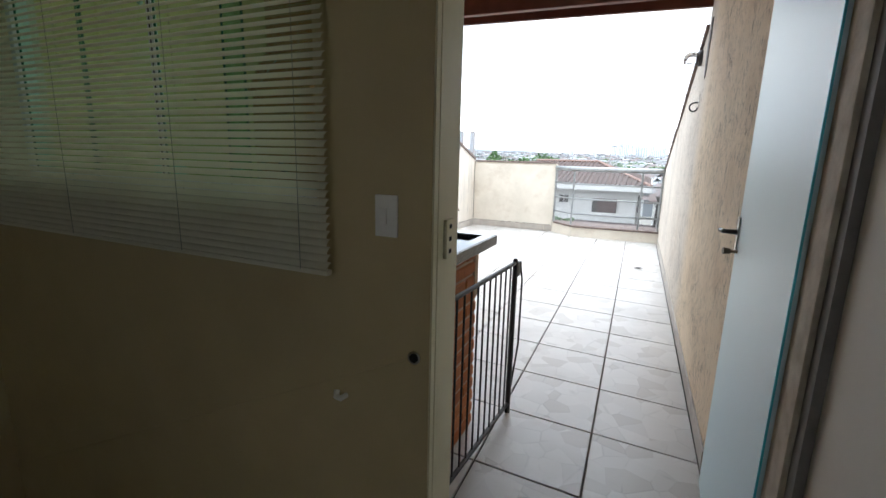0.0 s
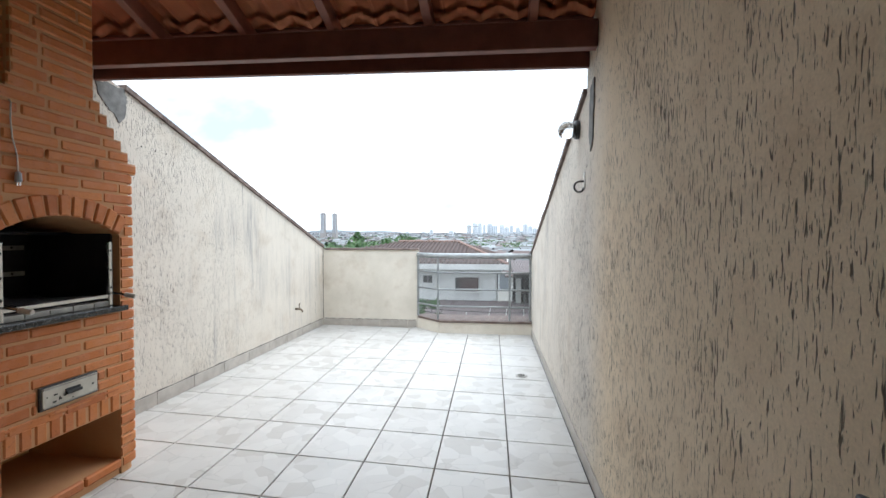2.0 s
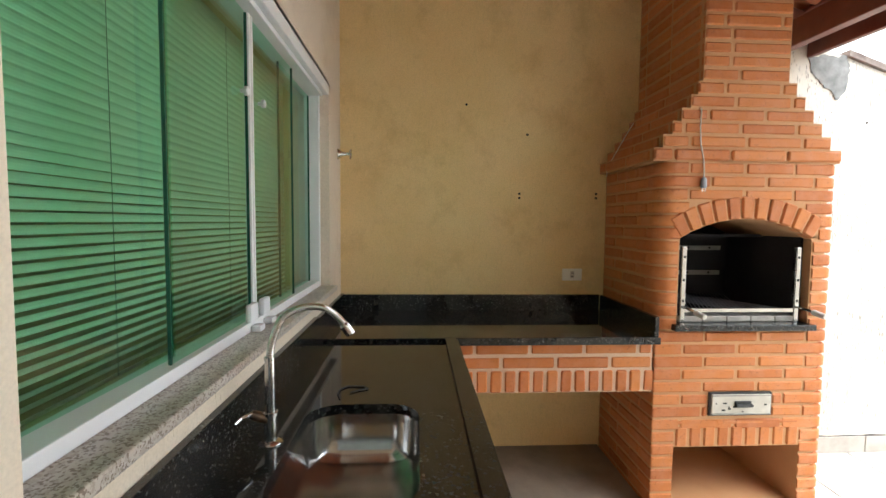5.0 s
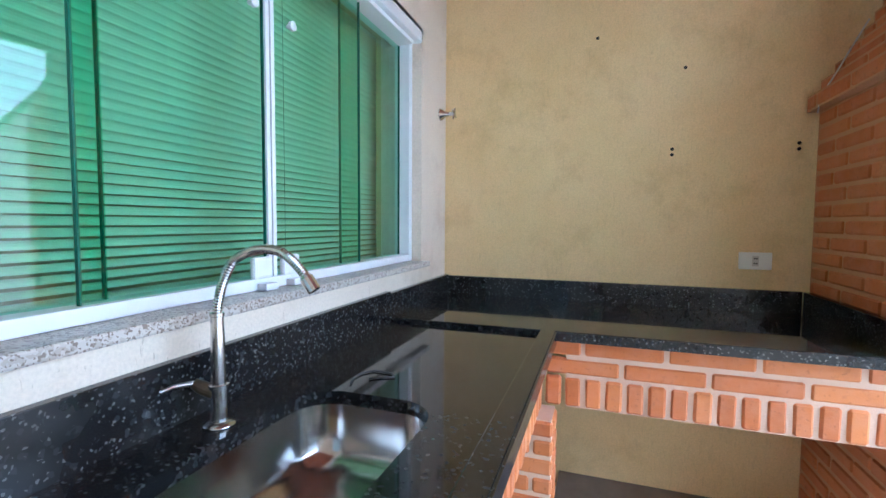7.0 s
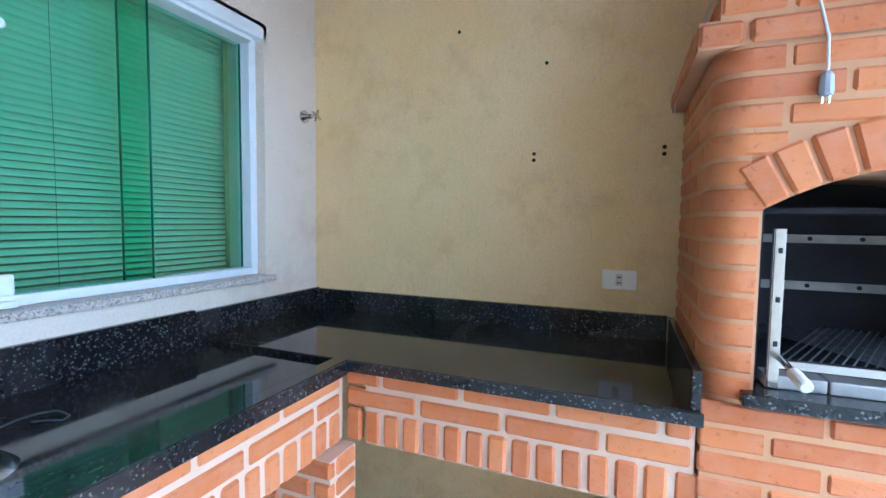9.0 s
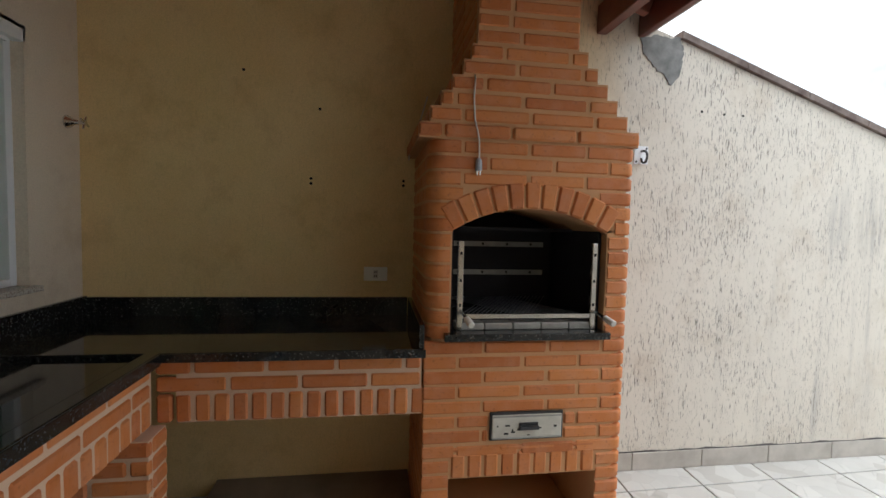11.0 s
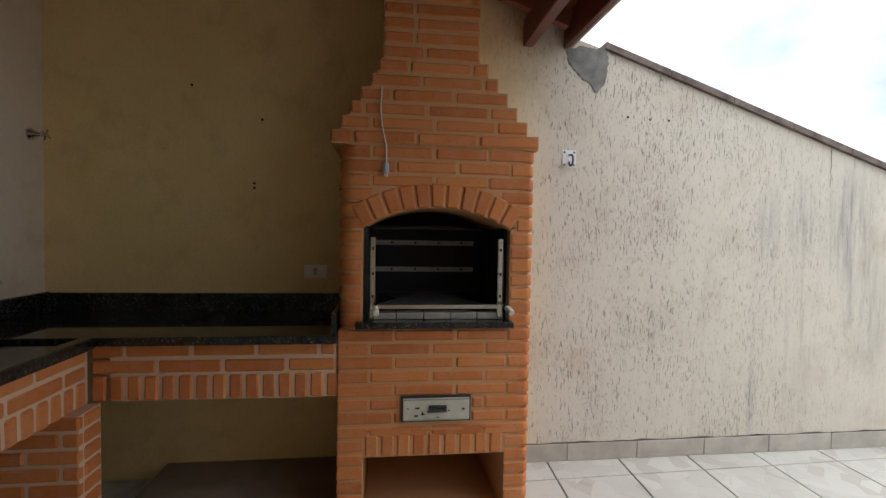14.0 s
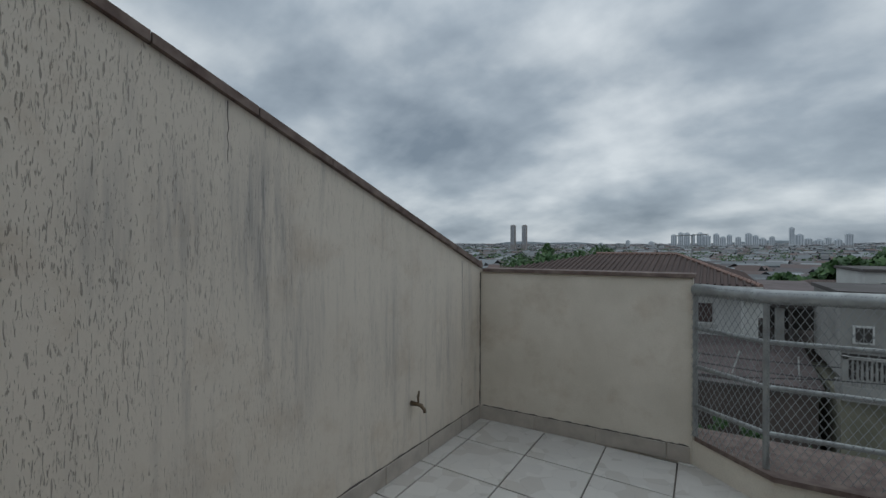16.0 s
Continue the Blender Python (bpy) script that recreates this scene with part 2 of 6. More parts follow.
see_through(SLAT, 0.16)
CORD = simple("blind_cord", (0.20, 0.22, 0.17), (0.16, 0.18, 0.14), 30.0, 0.8, 0, 0)
STEEL = simple("brushed_steel", (0.56, 0.55, 0.53), (0.48, 0.47, 0.45), 30.0, 0.17, 1.0, 0.03)
CHROME = simple("worn_chrome", (0.70, 0.69, 0.67), (0.56, 0.545, 0.52), 40.0, 0.18, 1.0, 0.02)
BRONZE = simple("tarnished_brass", (0.22, 0.17, 0.12), (0.14, 0.11, 0.08), 40.0, 0.4, 1.0, 0.1)
IRON = simple("black_painted_iron", (0.022, 0.022, 0.024), (0.035, 0.034, 0.034), 20.0, 0.45, 0, 0.05)
GRILL_DARK = simple("burnt_steel_mesh", (0.30, 0.30, 0.31), (0.18, 0.18, 0.185), 40.0, 0.4, 0.8, 0)
SOOT = simple("sooty_firebrick", (0.012, 0.012, 0.016), (0.022, 0.021, 0.026), 6.0, 0.8, 0, 0.5)
GREY_METAL = simple("dusty_grey_sheet", (0.40, 0.38, 0.34), (0.28, 0.265, 0.24), 16.0, 0.55, 0.3, 0.1)
GALV = simple("galvanised_tube", (0.40, 0.415, 0.41), (0.26, 0.27, 0.27), 14.0, 0.5, 0.4, 0.1)
DRAWER_PALE = simple("pale_scuffed_sheet", (0.60, 0.56, 0.48), (0.47, 0.435, 0.37), 18.0, 0.5, 0.1, 0.1)
NET = simple("nylon_net", (0.28, 0.29, 0.29), (0.22, 0.23, 0.23), 30.0, 0.8, 0, 0)
WOOD = simple("red_brown_varnished_wood", (0.11, 0.036, 0.028), (0.17, 0.062, 0.045), 9.0, 0.42, 0, 0.2)
WOOD_RAFTER = simple("reddish_rafter_wood", (0.20, 0.070, 0.050), (0.28, 0.11, 0.075), 10.0, 0.5, 0, 0.2)
CABLE = simple("white_cable", (0.66, 0.62, 0.56), (0.60, 0.56, 0.50), 30.0, 0.5, 0, 0)
PLUG_GREY = simple("grey_plug", (0.36, 0.37, 0.40), (0.32, 0.33, 0.36), 30.0, 0.45, 0, 0)
FAR_WHITE = simple("far_white_wall", (0.60, 0.60, 0.58), (0.50, 0.50, 0.48), 0.8, 0.9, 0, 0)
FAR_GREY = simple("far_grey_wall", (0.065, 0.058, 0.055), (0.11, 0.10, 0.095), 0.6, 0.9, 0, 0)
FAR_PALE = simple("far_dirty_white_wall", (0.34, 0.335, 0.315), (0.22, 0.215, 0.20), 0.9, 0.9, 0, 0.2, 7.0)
# near-black for windows, and for shade painted in the porch and balcony
FAR_DARK = simple("far_dark_window_and_shade", (0.03, 0.028, 0.026), (0.045, 0.04, 0.038), 2.0, 0.4, 0, 0)
# haze is mixed into the pale tower wall and the window strips
TOWER_FAR = simple("pale_hazed_tower_wall", (0.72, 0.75, 0.78), (0.62, 0.65, 0.68), 0.05, 0.9, 0, 0)
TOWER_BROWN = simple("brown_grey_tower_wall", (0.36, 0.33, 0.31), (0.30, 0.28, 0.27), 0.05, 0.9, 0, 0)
TOWER_BAND = simple("hazed_tower_windows", (0.44, 0.47, 0.51), (0.38, 0.41, 0.45), 0.05, 0.9, 0, 0)
GROUND = simple("far_ground", (0.13, 0.13, 0.11), (0.20, 0.19, 0.17), 0.02, 0.95, 0, 0, 0.3)


def brick_mats():
    m = Mat("orange_clay_brick", 0.72)
    r = m.random()
    tone = m.ramp(r, (0.0, (0.42, 0.122, 0.029)), (0.35, (0.51, 0.162, 0.040)), (0.7, (0.57, 0.200, 0.053)), (1.0, (0.47, 0.138, 0.032)))
    blot = m.noise(14, 4)
    c = m.mix(m.ramp(blot, (0.42, 0.0), (0.75, 0.34)), tone, (0.56, 0.27, 0.16))
    smoke = m.noise(38, 5, 0.7)
    c = m.mix(m.ramp(smoke, (0.56, 0.0), (0.74, 0.45)), c, (0.25, 0.082, 0.036))
    film = m.noise(5.5, 6, 0.7)
    c = m.mix(m.ramp(film, (0.54, 0.0), (0.72, 0.20)), c, (0.58, 0.33, 0.21))
    grain = m.noise(170, 3)
    pits = m.ramp(m.noise(60, 2), (0.28, 0.55), (0.36, 1.0))
    m.color(m.mix(0.5, c, pits, "MULTIPLY"))
    m.bump(m.mix(0.35, m.mix(0.5, grain, pits), smoke), 0.55, 0.004)
    k = Mat("pale_orange_mortar", 0.9)
    nb = k.noise(10, 4)
    k.color(k.mix(nb, (0.56, 0.31, 0.150), (0.48, 0.24, 0.110)))
    k.bump(k.noise(120, 3), 0.4, 0.003)
    p = Mat("pale_pink_mortar", 0.9)
    nb = p.noise(10, 4)
    p.color(p.mix(nb, (0.66, 0.47, 0.335), (0.56, 0.37, 0.25)))
    p.bump(p.noise(120, 3), 0.4, 0.003)
    return m.m, k.m, p.m


BRICK, MORTAR, MORTAR_PALE = brick_mats()


def granite(name, dark, fleck, light, rough, amount, size=105):
    m = Mat(name, rough)
    cell = m.voronoi(size, None, "F1", "Color")
    s = m.n.new("ShaderNodeSeparateColor")
    m.l.new(cell, s.inputs[0])
    f1 = m.ramp(s.outputs[0], (amount, 0.0), (amount + 0.06, 1.0))
    c2 = m.voronoi(size * 1.8, None, "F1", "Color")
    s2 = m.n.new("ShaderNodeSeparateColor")
    m.l.new(c2, s2.inputs[0])
    f2 = m.ramp(s2.outputs[1], (amount + 0.06, 0.0), (amount + 0.1, 1.0))
    smear = m.noise(5, 5)
    stone = m.mix(f2, m.mix(f1, dark, fleck), light)
    m.color(m.mix(m.ramp(smear, (0.45, 0.0), (0.8, 0.30)), stone, (0.10, 0.092, 0.08)))
    m.rough(m.math("ADD", rough, m.math("MULTIPLY", m.ramp(smear, (0.5, 0.0), (0.75, 1.0)), 0.12)))
    return m.m


GRANITE = granite("black_speckled_granite", (0.010, 0.0105, 0.011), (0.024, 0.025, 0.025), (0.050, 0.051, 0.050), 0.05, 0.84)
GRANITE_EDGE = granite("black_speckled_granite_upright", (0.010, 0.0105, 0.011), (0.024, 0.025, 0.026), (0.13, 0.13, 0.122), 0.14, 0.86, 125)
SILL_STONE = granite("pale_speckled_sill_granite", (0.58, 0.53, 0.46), (0.47, 0.41, 0.34), (0.24, 0.185, 0.14), 0.3, 0.66, 150)


def floor_tile():
    m = Mat("marbled_grey_ceramic", 0.22)
    r = m.random()
    sh = m.n.new("ShaderNodeCombineXYZ")
    m.l.new(m.math("MULTIPLY", r, 37.0), sh.inputs[0])
    m.l.new(m.math("MULTIPLY", r, 91.0), sh.inputs[1])
    v = m.mapped((1, 1, 1), sh.outputs[0])
    cell = m.voronoi(9.0, v, "F1", "Color")
    s = m.n.new("ShaderNodeSeparateColor")
    m.l.new(cell, s.inputs[0])
    edge = m.voronoi(9.0, v, "DISTANCE_TO_EDGE", "Distance")
    rest = m.mix(s.outputs[0], (0.50, 0.48, 0.45), (0.555, 0.535, 0.50))
    patch = m.mix(m.ramp(s.outputs[1], (0.80, 0.0), (0.84, 1.0)), rest, (0.455, 0.43, 0.395))
    line = m.mix(m.ramp(m.noise(6, 3), (0.45, 0.0), (0.6, 1.0)), 1.0, m.ramp(edge, (0.0, 0.83), (0.04, 1.0)))
    c = m.mix(1.0, patch, line, "MULTIPLY")
    dirt = m.noise(1.3, 6, 0.62)
    c = m.mix(m.ramp(dirt, (0.50, 0.0), (0.8, 0.42)), c, (0.30, 0.275, 0.24))
    m.color(c)
    m.rough(m.math("ADD", 0.22, m.math("MULTIPLY", m.noise(3.0, 5), 0.30)))
    m.bump(m.noise(25, 2), 0.05, 0.002)
    return m.m


TILE = floor_tile()
GROUT = simple("dark_grout", (0.04, 0.033, 0.028), (0.24, 0.215, 0.185), 2.2, 0.95, 0, 0.3)
SKIRT = simple("beige_skirting_tile", (0.34, 0.305, 0.265), (0.49, 0.445, 0.39), 7.0, 0.5, 0, 0.05)


def clay_roof():
    m = Mat("orange_clay_roof_tile", 0.8)
    isl = m.n.new("ShaderNodeNewGeometry").outputs["Random Per Island"]
    tone = m.ramp(isl, (0.0, (0.38, 0.115, 0.050)), (0.5, (0.49, 0.160, 0.072)), (1.0, (0.56, 0.210, 0.105)))
    m.color(m.mix(m.ramp(m.noise(7, 5), (0.4, 0.0), (0.8, 0.5)), tone, (0.36, 0.13, 0.07)))
    m.bump(m.noise(90, 3), 0.3, 0.003)
    f = Mat("weathered_brown_roof_tile", 0.9)
    rib = f.n.new("ShaderNodeTexWave")
    rib.inputs["Scale"].default_value, rib.inputs["Distortion"].default_value = 1.0, 0.3
    f.l.new(f.mapped((1.25, 0, 0)), rib.inputs["Vector"])
    base = f.mix(f.noise(0.9, 5), (0.065, 0.045, 0.040), (0.11, 0.075, 0.064))
    f.color(f.mix(0.35, base, f.ramp(rib.outputs["Fac"], (0.2, 0.35), (0.6, 1.0)), "MULTIPLY"))
    return m.m, f.m


ROOF_CLAY, ROOF_FAR = clay_roof()
YARD = simple("dark_brown_yard_wall", (0.06, 0.048, 0.042), (0.11, 0.09, 0.08), 0.9, 0.95, 0, 0)
RIDGE = simple("pale_ridge_tile", (0.30, 0.20, 0.165), (0.24, 0.155, 0.125), 2.0, 0.9, 0, 0)


def leaf_mat():
    m = Mat("green_foliage", 0.6)
    isl = m.n.new("ShaderNodeNewGeometry").outputs["Random Per Island"]
    m.color(m.ramp(isl, (0.0, (0.025, 0.06, 0.018)), (0.5, (0.05, 0.11, 0.03)), (1.0, (0.09, 0.16, 0.05))))
    return m.m


LEAF = leaf_mat()
LEAN_ROOF = simple("dull_brown_sheet", (0.085, 0.068, 0.066), (0.15, 0.12, 0.115), 1.6, 0.9, 0, 0.2, 12.0)
FAR_OLIVE = simple("stained_olive_render", (0.15, 0.145, 0.105), (0.25, 0.24, 0.18), 1.4, 0.9, 0, 0.2, 9.0)
SHUTTER = simple("dark_brown_shutter", (0.045, 0.026, 0.024), (0.07, 0.042, 0.038), 3.0, 0.6, 0, 0)
BARK = simple("tree_bark", (0.09, 0.07, 0.05), (0.14, 0.11, 0.08), 6.0, 0.9, 0, 0.3)


def green_glass():
    m = bpy.data.materials.new("green_tempered_glass")
    m.use_nodes = True
    n, l = m.node_tree.nodes, m.node_tree.links
    n.clear()
    out, mix = n.new("ShaderNodeOutputMaterial"), n.new("ShaderNodeMixShader")
    tr, gl, lw, pw = n.new("ShaderNodeBsdfTransparent"), n.new("ShaderNodeBsdfGlossy"), n.new("ShaderNodeLayerWeight"), n.new("ShaderNodeMath")
    tr.inputs["Color"].default_value = (0.50, 0.86, 0.69, 1)
    gl.inputs["Color"].default_value, gl.inputs["Roughness"].default_value = (1, 1, 1, 1), 0.01
    lw.inputs["Blend"].default_value = 0.5
    pw.operation = "POWER"
    pw.inputs[1].default_value = 4.5
    ad = n.new("ShaderNodeMath")
    ad.operation = "MULTIPLY_ADD"
    ad.inputs[1].default_value, ad.inputs[2].default_value = 0.75, 0.06
    l.new(lw.outputs["Facing"], pw.inputs[0])
    l.new(pw.outputs[0], ad.inputs[0])
    l.new(ad.outputs[0], mix.inputs[0])
    l.new(tr.outputs[0], mix.inputs[1])
    l.new(gl.outputs[0], mix.inputs[2])
    l.new(mix.outputs[0], out.inputs[0])
    e = simple("green_glass_edge", (0.02, 0.10, 0.07), (0.03, 0.14, 0.09), 10, 0.2, 0, 0)
    return m, e


GLASS, GLASS_EDGE = green_glass()
LAMP_GLASS = bpy.data.materials.new("clear_lamp_glass")
LAMP_GLASS.use_nodes = True
LAMP_GLASS.node_tree.nodes["Principled BSDF"].inputs["Transmission Weight"].default_value = 1.0
LAMP_GLASS.node_tree.nodes["Principled BSDF"].inputs["Roughness"].default_value = 0.12

# ---- mesh helpers ----
ORIGIN = {}


def link(name, mesh, material, parent=None, label=""):
    ob = new(name, mesh)
    if material is not None and not mesh.materials:
        mesh.materials.append(material)
    if parent is not None:
        ob.parent = parent
        ob.matrix_parent_inverse = Matrix.Translation(-Vector(ORIGIN.get(parent.name, (0, 0, 0))))
    if label:
        ob["label"] = label
    return ob


def part(name, bm, material, parent=None, label="", smooth=False):
    """Links a bmesh, in world coordinates, as one mesh object under a thing or a part."""
    mesh = bpy.data.meshes.new(name)
    bmesh.ops.recalc_face_normals(bm, faces=bm.faces)
    bm.to_mesh(mesh)
    bm.free()
    if smooth:
        for p in mesh.polygons:
            p.use_smooth = True
    return link(name, mesh, material, parent, label)


def thing(name, base, label, category, group="", kind=""):
    ob = new(name)
    ob.location = base
    ob.empty_display_size = 0.1
    ORIGIN[ob.name] = base
    return tagged(ob, label, category, group, kind)


def structure(ob, label, category=""):
    return tagged(ob, label, category, "", "structure")


def box(bm, a, b, bevel=0.0):
    """An upright box from corner a to corner b, with its edges chamfered."""
    x0, y0, z0 = (min(p, q) for p, q in zip(a, b))
    x1, y1, z1 = (max(p, q) for p, q in zip(a, b))
    g = bmesh.ops.create_cube(bm, size=1.0, matrix=Matrix.LocRotScale(((x0 + x1) / 2, (y0 + y1) / 2, (z0 + z1) / 2), None, (x1 - x0, y1 - y0, z1 - z0)))
    if bevel:
        edges = list({e for v in g["verts"] for e in v.link_edges})
        bmesh.ops.bevel(bm, geom=edges, offset=bevel, segments=2, affect="EDGES", profile=0.6)
    return bm


def boxed(*pairs, bevel=0.0):
    bm = bmesh.new()
    for a, b in pairs:
        box(bm, a, b, bevel)
    return bm


def tube(points, radius, sides=10, bm=None, closed=True):
    """A round tube along points; radius may be one number or one a point."""
    bm = bm or bmesh.new()
    pts = [Vector(p) for p in points]
    rad = radius if isinstance(radius, (list, tuple)) else [radius] * len(pts)
    rings, up = [], None
    for i, p in enumerate(pts):
        d = (pts[min(i + 1, len(pts) - 1)] - pts[max(i - 1, 0)]).normalized()
        if up is None:
            up = d.orthogonal().normalized()
        else:
            up = (up - d * up.dot(d)).normalized()
        side = d.cross(up)
        rings.append([bm.verts.new(p + (up * math.cos(a) + side * math.sin(a)) * rad[i]) for a in (2 * math.pi * k / sides for k in range(sides))])
    for r0, r1 in zip(rings, rings[1:]):
        for k in range(sides):
            bm.faces.new((r0[k], r0[(k + 1) % sides], r1[(k + 1) % sides], r1[k]))
    if closed:
        bm.faces.new(rings[0][::-1])
        bm.faces.new(rings[-1])
    return bm


def extrude_poly(pts, shift, bm=None):
    """A flat outline, pushed by shift into a solid."""
    bm = bm or bmesh.new()
    a = [bm.verts.new(p) for p in pts]
    b = [bm.verts.new(Vector(p) + Vector(shift)) for p in pts]
    n = len(pts)
    bm.faces.new(a[::-1])
    bm.faces.new(b)
    for i in range(n):
        bm.faces.new((a[i], a[(i + 1) % n], b[(i + 1) % n], b[i]))
    return bm


CHAMFER = {}


def chamfered(name, l, w, h, c, material):
    """A shared mesh of a block with chamfered edges, centred, l along x, w along y, h along z."""
    key = (name, round(l, 3), round(w, 3), round(h, 3), material.name)
    if key in CHAMFER:
        return CHAMFER[key]
    bm = boxed(((-l / 2, -w / 2, -h / 2), (l / 2, w / 2, h / 2)))
    bmesh.ops.bevel(bm, geom=list(bm.edges), offset=min(c, l / 3, w / 3, h / 3), segments=1, affect="EDGES")
    bmesh.ops.recalc_face_normals(bm, faces=bm.faces)
    mesh = bpy.data.meshes.new(name)
    bm.to_mesh(mesh)
    bm.free()
    mesh.materials.append(material)
    CHAMFER[key] = mesh
    return mesh


def place(name, mesh, at, parent, rot=(0, 0, 0)):
    ob = link(name, mesh, None, parent)
    ob.location, ob.rotation_euler = at, rot
    return ob


RNG = random.Random(7)

# ---- plan ----
XL, YW, YIN, YFAR = -2.57, 1.70, 1.475, 8.50
SLOPE = 0.337


def right_x(y):
    """The face of the long side wall, which is a little askew."""
    return 0.735 - 0.0222 * (y - 4.5)


def tilt(x):
    """The roof timbers hang a little lower towards the long side wall."""
    return -0.018 * (x + 0.9)


# ---- floor under the tiles, ground far below ----
structure(part("floor", boxed(((XL - 0.2, 1.476, -0.20), (1.1, 8.75, -0.012))), GROUT), "dark grout bed of the terrace floor", "floor")
g = bmesh.new()
bmesh.ops.create_grid(g, x_segments=4, y_segments=4, size=2600)
bmesh.ops.translate(g, verts=g.verts, vec=(0, 2300, -9.0))
structure(part("ground", g, GROUND), "town ground far below the terrace", "ground")

# ---- walls ----


def sloped_wall(name, x0f, x1f, y_break, z_break, y_end, z_end, y_start, y_eave, material, label):
    """A side wall along y whose top is level to the roof and then falls to the parapet."""
    bm = bmesh.new()
    prof = [(y_start, -0.2), (y_end, -0.2), (y_end, z_end), (y_break, z_break), (y_eave, z_break + (y_break - y_eave) * 0.3), (y_eave, 2.76), (y_start, 2.76 + (y_eave - y_start) * SLOPE)]
    a = [bm.verts.new((x0f(y), y, z)) for y, z in prof]
    b = [bm.verts.new((x1f(y), y, z)) for y, z in prof]
    n = len(prof)
    bm.faces.new(a)
    bm.faces.new(b[::-1])
    for i in range(n):
        bm.faces.new((a[i], b[i], b[(i + 1) % n], a[(i + 1) % n]))
    return structure(part(name, bm, material), label, "wall")


sloped_wall("wall_west", lambda y: XL - 0.15, lambda y: XL, 4.74, 2.47, 8.66, 1.16, 1.475, 4.545, WALL_CREAM, "cream scratched render side wall, weathered outdoors")
sloped_wall("wall_east", right_x, lambda y: right_x(y) + 0.16, 4.52, 2.235, 8.66, 1.03, -2.3, 4.505, WALL_BEIGE, "beige scratched render side wall with dark grooves")


def coping(name, x0, x1, p, q, thick, parent_label):
    bm = bmesh.new()
    (y0, z0), (y1, z1) = p, q
    n = 9
    for i in range(n):
        a, b = i / n, (i + 1) / n - 0.0015
        ya, yb = y0 + (y1 - y0) * a, y0 + (y1 - y0) * b
        za, zb = z0 + (z1 - z0) * a, z0 + (z1 - z0) * b
        w = RNG.uniform(-0.004, 0.004)
        vs = [bm.verts.new(v) for v in ((x0(ya) + w, ya, za), (x1(ya), ya, za), (x1(yb), yb, zb), (x0(yb) + w, yb, zb), (x0(ya) + w, ya, za + thick), (x1(ya), ya, za + thick), (x1(yb), yb, zb + thick), (x0(yb) + w, yb, zb + thick))]
        for f in ((0, 1, 2, 3), (4, 7, 6, 5), (0, 4, 5, 1), (1, 5, 6, 2), (2, 6, 7, 3), (3, 7, 4, 0)):
            bm.faces.new([vs[k] for k in f])
    return structure(part(name, bm, COPING), parent_label, "coping")


coping("trim_west", lambda y: XL - 0.18, lambda y: XL + 0.022, (4.74, 2.472), (8.50, 1.216), 0.038, "dark weathered cement coping on the falling wall")
coping("trim_east", lambda y: right_x(y) - 0.02, lambda y: right_x(y) + 0.18, (4.52, 2.238), (8.30, 1.137), 0.035, "dark weathered cement coping on the falling wall")
structure(part("wall_north", boxed(((XL, YFAR, -0.2), (-1.06, YFAR + 0.15, 1.185))), PLASTER_FAR), "cream painted parapet wall with faint stains", "wall")
structure(part("trim_north", boxed(((XL + 0.024, YFAR - 0.02, 1.187), (-1.045, YFAR + 0.17, 1.215)), bevel=0.004), COPING), "thin dark coping on the parapet", "coping")
KERB = [(-1.06, 8.50), (-0.67, 8.13), (0.66, 8.16)]
kb = extrude_poly([(-1.06, 8.50, -0.2), (-0.67, 8.13, -0.2), (right_x(8.16), 8.16, -0.2), (right_x(8.6), 8.64, -0.2), (-1.06, 8.64, -0.2)], (0, 0, 0.355))
structure(part("wall_kerb", kb, PLASTER_FAR), "low cream kerb under the railing, bent outwards", "kerb")
kt = extrude_poly([(-1.05, 8.485, 0.157), (-0.675, 8.112, 0.157), (right_x(8.15) - 0.004, 8.142, 0.157), (right_x(8.6) - 0.004, 8.66, 0.157), (-1.05, 8.66, 0.157)], (0, 0, 0.028))
structure(part("trim_kerb", kt, COPING), "dark cement capping of the low kerb", "coping")

# house wall with its window and door openings: outer render and inner plaster
WX0, WX1, WZ0, WZ1, DX0, DZ = -2.24, -0.43, 1.10, 2.13, -0.055, 2.12


def pierced(y0, y1, x_end, top, dx):
    return boxed(((XL, y0, -0.2), (WX0, y1, top)), ((WX0, y0, -0.2), (WX1, y1, WZ0)), ((WX0, y0, WZ1), (WX1, y1, top)),
                 ((WX1, y0, -0.2), (dx, y1, top)), ((dx, y0, DZ), (x_end, y1, top)))


structure(part("wall_south", pierced(1.50, YW, 0.80, 3.62, DX0 - 0.06), WALL_HOUSE), "pale cream rendered house wall with window and door", "wall")
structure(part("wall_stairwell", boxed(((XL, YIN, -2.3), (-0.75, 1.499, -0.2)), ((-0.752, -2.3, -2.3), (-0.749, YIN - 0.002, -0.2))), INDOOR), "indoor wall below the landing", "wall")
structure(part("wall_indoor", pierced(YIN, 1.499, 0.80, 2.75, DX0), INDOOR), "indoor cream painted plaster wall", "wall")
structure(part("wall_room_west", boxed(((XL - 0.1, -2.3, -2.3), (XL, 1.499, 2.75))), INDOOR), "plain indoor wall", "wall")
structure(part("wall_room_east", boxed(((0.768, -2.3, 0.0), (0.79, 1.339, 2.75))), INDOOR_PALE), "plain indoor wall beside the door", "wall")
